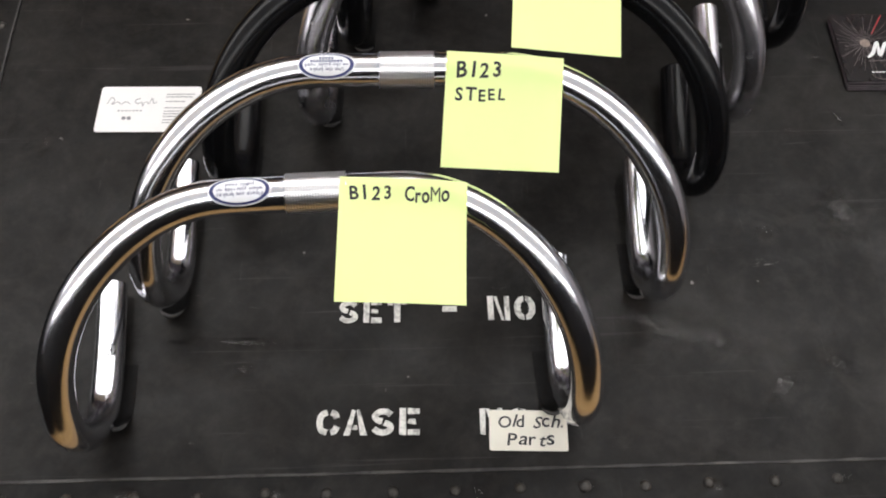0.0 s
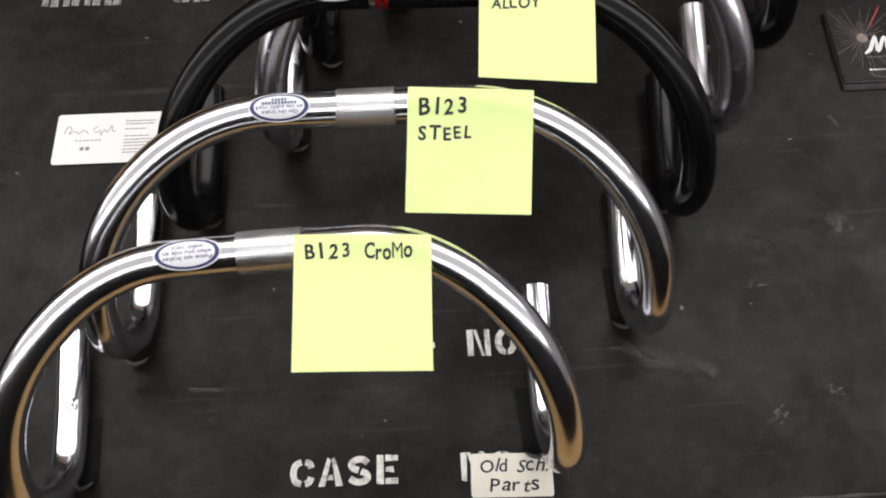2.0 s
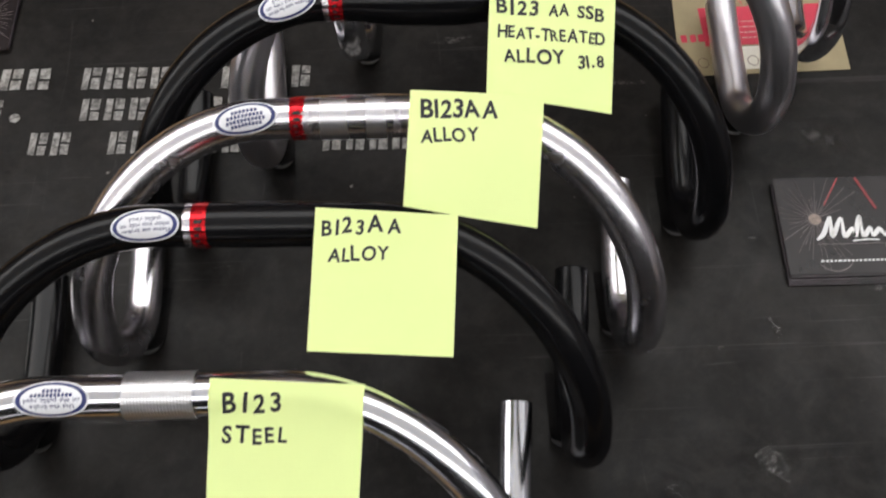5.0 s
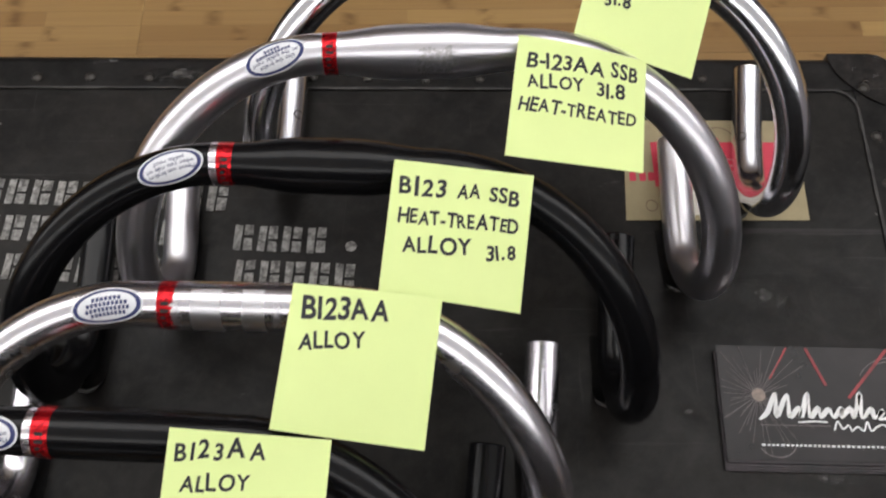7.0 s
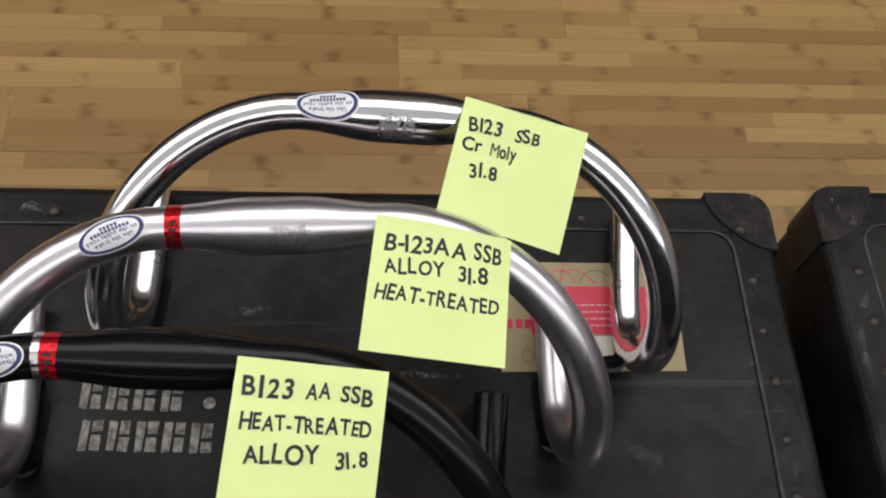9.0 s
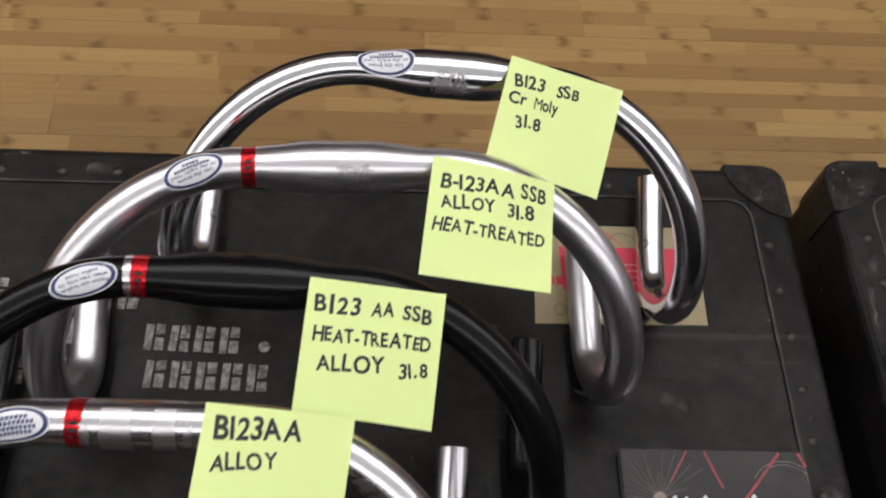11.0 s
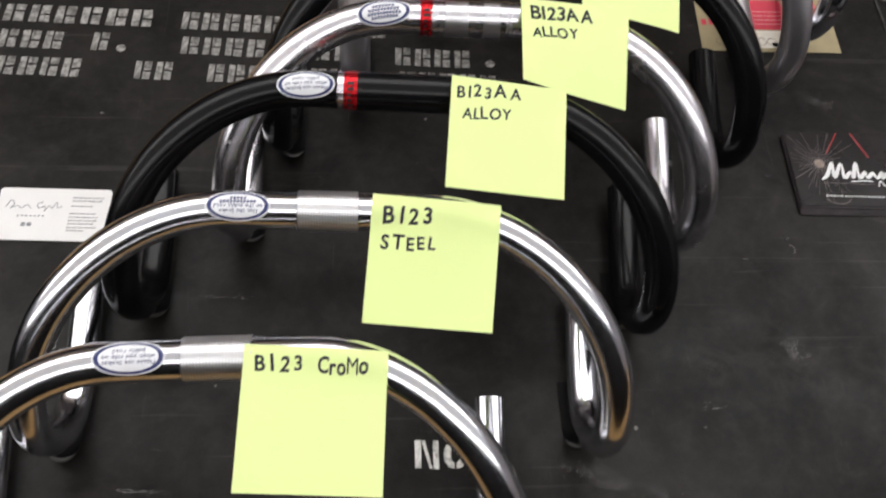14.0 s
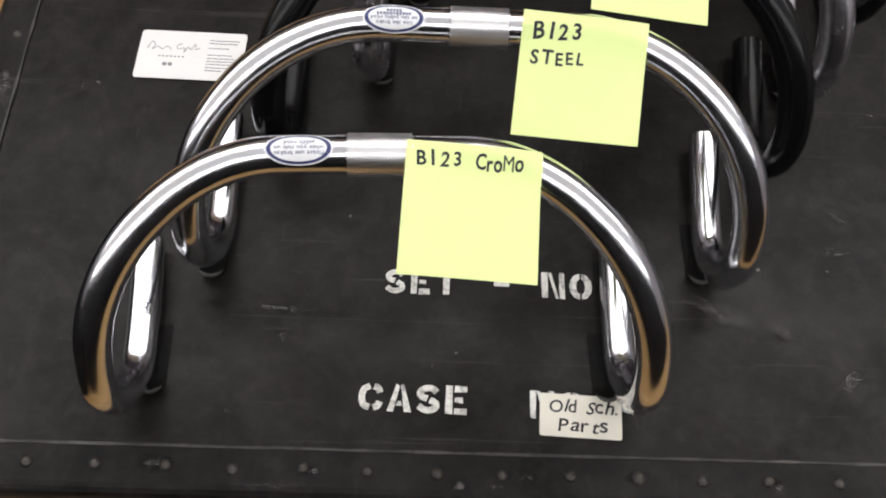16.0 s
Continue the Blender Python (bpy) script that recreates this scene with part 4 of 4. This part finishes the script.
for which, left, right in ((0, (0.008, 0.021, 1), (0.010, 0.014, 2)), (1, (-0.002, 0.002, 0), (0.006, 0.013, 2)), (2, (0.005, 0.012, 0), (0.006, 0.014, 2)), (3, (0.006, 0.012, 2), (0.005, 0.017, 2)),
                           (4, (0.006, 0.008, 2), (0.005, 0.012, 2)), (5, (0.006, 0.012, 2), (0.005, 0.014, 2)), (6, (0.006, 0.012, 2), (0.010, 0.008, 9))):
    rubber_strip(which, -1, *left)
    rubber_strip(which, 1, *right)


# ------------------------------------------------------------------ sticky notes
def sticky_note(label, which, lines, corner, turn, droop, tilt, twist, fall, seed):
    """A square note whose glued edge lies over the bar; it hangs out to the front. corner: its back left corner."""
    m = Matrix.Translation(corner) @ Matrix.Rotation(radians(turn), 4, "Z") @ Matrix.Rotation(radians(tilt), 4, "Y") @ Matrix.Rotation(radians(droop), 4, "X")
    n = thing("sticky_note", label, "sticky note", m, "sticky notes")
    side = 0.0750

    def bend(x, y):
        """Height of the sheet over its plane; y runs from 0 at the glued edge to -side."""
        v = -y / side
        u = x / side
        return twist * (u - 0.5) * (v - 0.5) * 4 - fall * u * u * (1 - v) + 0.0005 * math.sin(seed + 3.1 * u) * v * v + 0.00035 * math.sin(5.3 * u + 2 * seed) * math.sin(4.1 * v + seed)

    # the bar below, in the sheet's own axes: the sheet tents smoothly where the bar would come through
    bar, bar_pose = MADE[which]
    back = m.inverted()
    line = [(back @ (bar_pose @ p), r + 0.0006) for p, r in zip(bar.points, bar.radii)][bar.mid - 8 : bar.mid + 46]
    k = 26
    need = [[0.0] * (k + 1) for _ in range(k + 1)]
    for i in range(k + 1):
        for j in range(k + 1):
            x, y = side * i / k, -side * j / k
            for p, r in line:
                dd = (p.x - x) ** 2 + (p.y - y) ** 2
                if dd < r * r:
                    need[i][j] = max(need[i][j], p.z + math.sqrt(r * r - dd) - bend(x, y))
    lift = [row[:] for row in need]
    for _ in range(60):
        lift = [[max(need[i][j], 0.97 * (lift[max(i - 1, 0)][j] + lift[min(i + 1, k)][j] + lift[i][max(j - 1, 0)] + lift[i][min(j + 1, k)]) / 4) for j in range(k + 1)] for i in range(k + 1)]

    def over(x, y):
        """The height of the sheet at x, y."""
        u, v = min(max(x / side, 0), 0.9999) * k, min(max(-y / side, 0), 0.9999) * k
        i, j = int(u), int(v)
        u, v = u - i, v - j
        return bend(x, y) + (lift[i][j] * (1 - u) + lift[i + 1][j] * u) * (1 - v) + (lift[i][j + 1] * (1 - u) + lift[i + 1][j + 1] * u) * v

    bm = bmesh.new()
    grid = [[bm.verts.new((side * i / k, -side * j / k, over(side * i / k, -side * j / k))) for j in range(k + 1)] for i in range(k + 1)]
    for i in range(k):
        for j in range(k):
            bm.faces.new((grid[i][j], grid[i][j + 1], grid[i + 1][j + 1], grid[i + 1][j]))
    for e in bm.edges:
        e.smooth = not e.is_boundary
    ob = part("paper", bm, NOTE, n, smooth=True)
    solid = ob.modifiers.new("thickness", "SOLIDIFY")
    solid.thickness, solid.offset = 0.00025, -1
    for q, (text, x, y, h, rise, width) in enumerate(lines):
        probe, tight = lettering(text, h, 0.0, 0.0, 0.0, 0.28, 0.04, seed * 10 + q)
        probe.free()
        gap = min(max((width - tight) / (0.17 * h * len(text)), 0.5), 3.2)
        ink, run = lettering(text, h, 0.034, 0.0, gap, 0.28, 0.04, seed * 10 + q)
        bm_move(ink, Matrix.Diagonal((min(width / run, 1.12), 1, 1, 1)))
        bm_move(ink, Matrix.Translation((x, y, 0)) @ Matrix.Rotation(radians(rise), 4, "Z"))
        bmesh.ops.triangulate(ink, faces=ink.faces)
        for longest in (0.004, 0.002):
            bmesh.ops.subdivide_edges(ink, edges=[e for e in ink.edges if e.calc_length() > longest], cuts=1)
            bmesh.ops.triangulate(ink, faces=ink.faces)
        for v in ink.verts:
            v.co.z = over(v.co.x, v.co.y) + 0.0004
        part("writing", ink, INK, n, "black marker handwriting")
    return n


NOTES = (
    ("pale yellow sticky note with handwriting B123 CroMo on a chrome handlebar", 0, (("B123", 0.0063, -0.0137, 0.0082, 2.3, 0.0269), ("CroMo", 0.0383, -0.0135, 0.0083, 1.3, 0.0269)), (-0.0495, 0.3791, 0.1900), -2.1, 11.6, 4.2, 0.0008, 0.0030, 1),
    ("pale yellow sticky note with handwriting B123 STEEL on a chrome handlebar", 1, (("B123", 0.0070, -0.0172, 0.0098, 4.6, 0.0314), ("STEEL", 0.0066, -0.0315, 0.0082, 2.6, 0.0337)), (0.0182, 0.4767, 0.1863), -6.7, 24.0, -1.7, 0.0012, 0.0035, 2),
    ("pale yellow sticky note with handwriting B123AA ALLOY on a black handlebar", 2, (("B123AA", 0.0039, -0.0144, 0.0085, 5.1, 0.0434), ("ALLOY", 0.0077, -0.0282, 0.0078, 4.3, 0.0325)), (0.0684, 0.5647, 0.1917), -3.4, 15.4, 6.1, 0.0003, 0.0008, 3),
    ("pale yellow sticky note with handwriting B123AA ALLOY on a silver handlebar", 3, (("B123AA", 0.0064, -0.0174, 0.0116, 2.6, 0.0439), ("ALLOY", 0.0072, -0.0341, 0.0086, 7.7, 0.0333)), (0.1212, 0.6389, 0.1928), -4.9, 7.5, 9.6, -0.0066, 0.0047, 4),
    ("yellow note with handwriting B123 AA SSB HEAT-TREATED ALLOY 31.8", 4, (("B123", 0.0044, -0.0192, 0.0104, 1.9, 0.0263), ("AA", 0.0351, -0.0175, 0.0080, 3.0, 0.0129), ("SSB", 0.0523, -0.0175, 0.0088, -3.8, 0.0170), ("HEAT-TREATED", 0.0054, -0.0357, 0.0081, 2.4, 0.0645), ("ALLOY", 0.0096, -0.0518, 0.0089, 4.7, 0.0371), ("31.8", 0.0537, -0.0498, 0.0076, 8.5, 0.0175)), (0.1703, 0.7105, 0.1910), -4.8, 8.6, 9.4, -0.0041, 0.0009, 5),
    ("yellow note with handwriting B-123AA SSB ALLOY 31.8 HEAT-TREATED", 5, (("B-123AA", 0.0061, -0.0193, 0.0097, 3.4, 0.0452), ("SSB", 0.0544, -0.0166, 0.0102, 1.8, 0.0161), ("ALLOY", 0.0080, -0.0326, 0.0083, 6.4, 0.0326), ("31.8", 0.0471, -0.0310, 0.0092, 4.1, 0.0172), ("HEAT-TREATED", 0.0041, -0.0466, 0.0084, 0.2, 0.0665)), (0.2388, 0.7881, 0.1943), -7.3, 7.0, 2.7, -0.0003, 0.0132, 6),
    ("yellow note with handwriting B123 SSB CrMoly 31.8, stuck on askew", 6, (("B123", 0.0066, -0.0203, 0.0093, 7.8, 0.0195), ("SSB", 0.0336, -0.0181, 0.0078, 7.6, 0.0153), ("Cr", 0.0048, -0.0326, 0.0081, 7.3, 0.0127), ("Moly", 0.0216, -0.0314, 0.0084, 4.5, 0.0160), ("31.8", 0.0134, -0.0471, 0.0083, 10.1, 0.0167)), (0.2911, 0.8670, 0.1948), -13.5, 14.0, 9.6, -0.0022, 0.0017, 7),
)
for row in NOTES:
    sticky_note(*row)


# ------------------------------------------------------------------ cards and papers on the lid
def paper_label():
    t = thing("paper_label", "cream paper label with handwriting Old Sch. Parts on a trunk", "label", pose(0.0415, 0.2713, 0.0004, 0, 0, -3.0))
    w, h = 0.0560, 0.0300
    part("paper", outline_plate(rounded(w, h, 0.0018, 4, w / 2, h / 2), 0.0004), LABEL, t)
    for text, x, y, s, st in (("Old Sch.", 0.0060, 0.0172, 0.0098, 1.0), ("Parts", 0.0125, 0.0040, 0.0102, 1.12)):
        ink, _ = lettering(text, s, 0.016, 0.0, 0.7, 0.30, 0.16, 4, st)
        part("writing", bm_move(ink, Matrix.Translation((x, y, 0.0006))), INK, t, "black marker handwriting")


def business_card():
    t = thing("business_card", "white business card with grey script lying on a black trunk", "card", pose(-0.2775, 0.5622, 0.0012, 0, 0, -1.8))
    w, h = 0.0870, 0.0490
    part("card", outline_plate(rounded(w, h, 0.003, 5, w / 2, h / 2), 0.0005), CARD_WHITE, t)
    # the shop's mark as a plain flowing line and bars
    mark = smooth_line([(0.007, 0.030, 0), (0.010, 0.037, 0), (0.013, 0.0335, 0), (0.011, 0.0295, 0), (0.016, 0.032, 0), (0.019, 0.0295, 0), (0.023, 0.0325, 0), (0.027, 0.0295, 0)], 6)
    part("mark", ribbon([(p.x, p.y) for p in mark], 0.0006, 0.0001, z=0.0006), PRINT_GREY, t)
    mark = smooth_line([(0.035, 0.036, 0), (0.031, 0.0335, 0), (0.033, 0.0300, 0), (0.037, 0.0320, 0), (0.0375, 0.027, 0), (0.040, 0.0325, 0), (0.043, 0.0300, 0), (0.0455, 0.036, 0), (0.047, 0.0305, 0), (0.050, 0.0320, 0)], 6)
    part("mark", ribbon([(p.x, p.y) for p in mark], 0.0006, 0.0001, z=0.0006), PRINT_GREY, t)
    bm = bmesh.new()
    for k in range(7):
        outline_plate(rounded(0.0018, 0.0013, 0.0002, 1, 0.018 + k * 0.0032, 0.0225), 0.0001, bm, 0.00055)
    part("small_print", bm, PRINT_GREY, t)
    bm = bmesh.new()
    outline_plate(rounded(0.0035, 0.0035, 0.001, 2, 0.0235, 0.0145), 0.0001, bm, 0.00055)
    outline_plate(rounded(0.0035, 0.0035, 0.001, 2, 0.0280, 0.0145), 0.0001, bm, 0.00055)
    part("emblem", bm, PRINT_GREY, t)
    bm = bmesh.new()
    rng = random.Random(6)
    for y, wd in ((0.0400, 0.023), (0.0370, 0.022), (0.0320, 0.016), (0.0250, 0.020), (0.0215, 0.022), (0.0185, 0.021), (0.0155, 0.018), (0.0120, 0.020), (0.0090, 0.013)):
        x = 0.0570
        while x < 0.0570 + wd:
            ln = rng.uniform(0.0015, 0.0045)
            outline_plate([(x, y), (x + ln, y), (x + ln, y + 0.0009), (x, y + 0.0009)], 0.0001, bm, 0.00055)
            x += ln + 0.0006
    part("small_print", bm, PRINT_GREY, t)["kind"] = "stuff"


def leaflet():
    t = thing("leaflet", "beige leaflet with red field and line drawings on a trunk", "leaflet", pose(0.331, 0.770, 0.0006))
    part("sheet", outline_plate([(0, 0), (0.1355, -0.001), (0.1385, 0.086), (0.005, 0.088)], 0.0004), LEAFLET, t)
    part("red_field", outline_plate([(0.0245, 0.0285), (0.1235, 0.0275), (0.1250, 0.0665), (0.0240, 0.0675)], 0.0001, z=0.0005), LEAFLET_RED, t)
    # two large bicycle wheels, half hidden by the red field, with a bit of frame
    for cx, ink in ((0.0485, LEAFLET_RED), (0.0770, LEAFLET_BROWN)):
        arc = [(cx + 0.0125 * math.cos(radians(4 + 172 * k / 20)), 0.0678 + 0.0125 * math.sin(radians(4 + 172 * k / 20))) for k in range(21)]
        part("wheel_drawing", ribbon(arc, 0.0007, 0.0001, z=0.0006), ink, t)
    for a, b in (((0.0485, 0.0690), (0.0535, 0.0850)), ((0.0500, 0.0800), (0.0640, 0.0810)), ((0.0640, 0.0810), (0.0770, 0.0690)), ((0.0535, 0.0850), (0.0585, 0.0855))):
        part("line_drawing", ribbon([a, b], 0.0008, 0.0001, z=0.00072), LEAFLET_RED, t)
    for cx, cy in ((0.020, 0.012), (0.060, 0.012), (0.070, 0.012), (0.100, 0.012)):
        pts = ellipse(0.0042, 0.0048, 18, cx, cy)
        part("wheel_drawing", ribbon(pts + pts[:1], 0.0006, 0.0001, z=0.0006), LEAFLET_BROWN, t)
    bm = bmesh.new()
    for x in (0.005, 0.0125, 0.0190):
        outline_plate(rounded(0.0050, 0.0075, 0.0010, 2, x + 0.003, 0.037), 0.0001, bm, 0.0005)
    part("red_mark", bm, LEAFLET_RED, t)
    part("pale_field", outline_plate([(0.045, 0.004), (0.083, 0.004), (0.083, 0.0265), (0.045, 0.0265)], 0.0001, z=0.00045), LABEL, t)
    bm = bmesh.new()
    rng = random.Random(11)
    for k in range(4):
        x = 0.052
        while x < 0.088:
            ln, y = rng.uniform(0.002, 0.006), 0.051 - 0.0055 * k
            outline_plate([(x, y), (x + ln, y), (x + ln, y + 0.0011), (x, y + 0.0011)], 0.0001, bm, 0.0007)
            x += ln + 0.0013
    part("small_print", bm, LEAFLET_PALE, t)["kind"] = "stuff"


def postcard_stack(label, m, cards):
    """A stack of dark glossy postcards: a bicycle hub with spokes, red lines, and the maker's mark as a plain white flourish."""
    t = thing("postcard_stack", label, "postcards", m, "postcard stacks")
    w, h = 0.1355, 0.0790
    rng = random.Random(4)
    z = 0.0
    for k in range(cards):
        last = k == cards - 1
        dx, dy = (0.0, 0.0) if last else (rng.uniform(-0.0014, 0.0010), -0.0058 * (1 - k / (cards - 1)) + rng.uniform(-0.0008, 0.0006))
        c = part("card", outline_plate([(dx, dy), (w + dx, dy), (w + dx, h + dy), (dx, h + dy)], 0.00062, z=z), CARD_DARK if last else CARD_EDGE, t)
        z += 0.0008
    hub = (0.0253, 0.0440)
    bm = bmesh.new()
    for k in range(44):
        a = radians(20 + k * 330 / 44 + rng.uniform(-3, 3))
        far = rng.uniform(0.014, 0.042)
        p1 = (hub[0] + far * math.cos(a), min(hub[1] + far * math.sin(a), h - 0.001))
        p1 = (max(p1[0], 0.001), max(p1[1], 0.001))
        ribbon([hub, p1], 0.00028, 0.00006, bm, z + 0.0001)
    part("spokes", bm, PRINT_PALE, t)["kind"] = "stuff"
    part("hub", outline_plate(ellipse(0.0046, 0.0046, 20, *hub), 0.0001, z=z + 0.00012), plain("hub_print", (0.24, 0.18, 0.15), 0.4, 0.4, 250), t)
    for a, b, wd in (((0.061, h - 0.001), (0.0715, 0.0515), 0.0019), ((0.1165, h - 0.001), (0.0855, 0.0430), 0.0021), ((0.048, h - 0.001), (0.034, 0.0553), 0.0010), ((0.1305, h - 0.001), (0.1346, h - 0.011), 0.0022)):
        part("red_line", ribbon([a, b], wd, 0.00006, z=z + 0.00018), PRINT_RED, t)
    # the mark: a flowing hand-drawn line, no letters
    line = [(0.0238, 0.027), (0.0297, 0.0323), (0.0365, 0.0455), (0.0355, 0.0296), (0.0443, 0.0446), (0.0443, 0.0296), (0.0511, 0.0358), (0.0521, 0.0296), (0.0579, 0.0455), (0.0579, 0.0296), (0.0638, 0.0358), (0.0648, 0.0296), (0.0706, 0.0349), (0.0735, 0.0296), (0.0794, 0.0358), (0.0784, 0.0296), (0.0852, 0.0358), (0.0872, 0.0296), (0.093, 0.0464), (0.0921, 0.0296), (0.0989, 0.0358), (0.1008, 0.0296), (0.1067, 0.0349), (0.1038, 0.0292), (0.1116, 0.0305), (0.1145, 0.034)]
    pts = [(p.x, p.y) for p in smooth_line([(x, y, 0) for x, y in line], 6)]
    part("mark", ribbon(pts, 0.0027, 0.00008, z=z + 0.00026, taper=lambda q: 0.55 + 0.75 * abs(math.sin(37 * q))), PRINT_WHITE, t)
    bm = bmesh.new()
    ribbon([(0.0492, 0.0257), (0.0609, 0.0266), (0.0687, 0.0261)], 0.0011, 0.00008, bm, z + 0.00026)
    sub = [(0.0726, 0.0208), (0.0755, 0.027), (0.0784, 0.0217), (0.0823, 0.0244), (0.0843, 0.0208), (0.0882, 0.0235), (0.0921, 0.0208), (0.095, 0.027), (0.0969, 0.0208), (0.1008, 0.0235), (0.1057, 0.0252), (0.1096, 0.0208)]
    ribbon([(p.x, p.y) for p in smooth_line([(x, y, 0) for x, y in sub], 5)], 0.0011, 0.00008, bm, z + 0.00026)
    part("mark_flourish", bm, PRINT_WHITE, t)
    # faint wheel arcs of the picture
    for cx, cy, r, a0, a1 in ((0.118, 0.046, 0.026, 25, 150), (0.118, 0.046, 0.0235, 40, 130), (0.034, 0.016, 0.014, 215, 330)):
        arc = [(cx + r * math.cos(radians(a0 + (a1 - a0) * q / 16)), cy + r * math.sin(radians(a0 + (a1 - a0) * q / 16))) for q in range(17)]
        part("wheel_arc", ribbon([(min(x, w - 0.001), max(y, 0.001)) for x, y in arc], 0.0006, 0.00006, z=z + 0.00008), PRINT_PALE, t)
    part("frame_line", ribbon([(0.0235, 0.0235), (0.071, 0.0235)], 0.0005, 0.00006, z=z + 0.00014), PRINT_PALE, t)
    bm = bmesh.new()
    x = 0.0235
    while x < 0.1105:
        wd = rng.uniform(0.0016, 0.0026)
        bm.faces.new([bm.verts.new((px, py, z + 0.0002)) for px, py in ((x, 0.0094), (x + wd, 0.0094), (x + wd, 0.0108), (x, 0.0108))])
        x += wd + 0.0011
    part("small_print", bm, PRINT_WHITE, t)["kind"] = "stuff"


def tape_scrap():
    """A crumpled scrap of clear tape that stands up beside a bar's hook."""
    t = thing("tape_scrap", "crumpled scrap of clear tape beside a chrome handlebar", "tape", pose(0.0945, 0.2855, 0.0006))
    rows = (((0.012, 0.001, 0.0), (0.004, 0.0035, 0.0)), ((0.0105, 0.006, 0.003), (0.0035, 0.007, 0.0008)), ((0.0100, 0.011, 0.005), (0.0055, 0.010, 0.0012)), ((0.0098, 0.017, 0.0058), (0.0072, 0.016, 0.0026)), ((0.0102, 0.024, 0.0050), (0.0090, 0.0235, 0.004)))
    bm = bmesh.new()
    lines = [[bm.verts.new(Vector(a).lerp(Vector(b), k / 4) + Vector((0, 0, 0.0011 * math.sin(2.3 * k + 1.7 * i)))) for k in range(5)] for i, (a, b) in enumerate(rows)]
    for a, b in zip(lines, lines[1:]):
        for k in range(4):
            bm.faces.new((a[k], a[k + 1], b[k + 1], b[k]))
    ob = part("film", bm, FILM, t)
    solid = ob.modifiers.new("thickness", "SOLIDIFY")
    solid.thickness = 0.00012


tape_scrap()
paper_label()
business_card()
leaflet()
postcard_stack("stack of dark glossy postcards with wheel hub and white flourish", pose(0.3806, 0.5912, 0.0010, 0, 0, -1.6), 6)
postcard_stack("stack of dark glossy postcards turned round on a black trunk", pose(-0.2160, 0.9080, 0.0010, 0, 0, 178.5), 4)
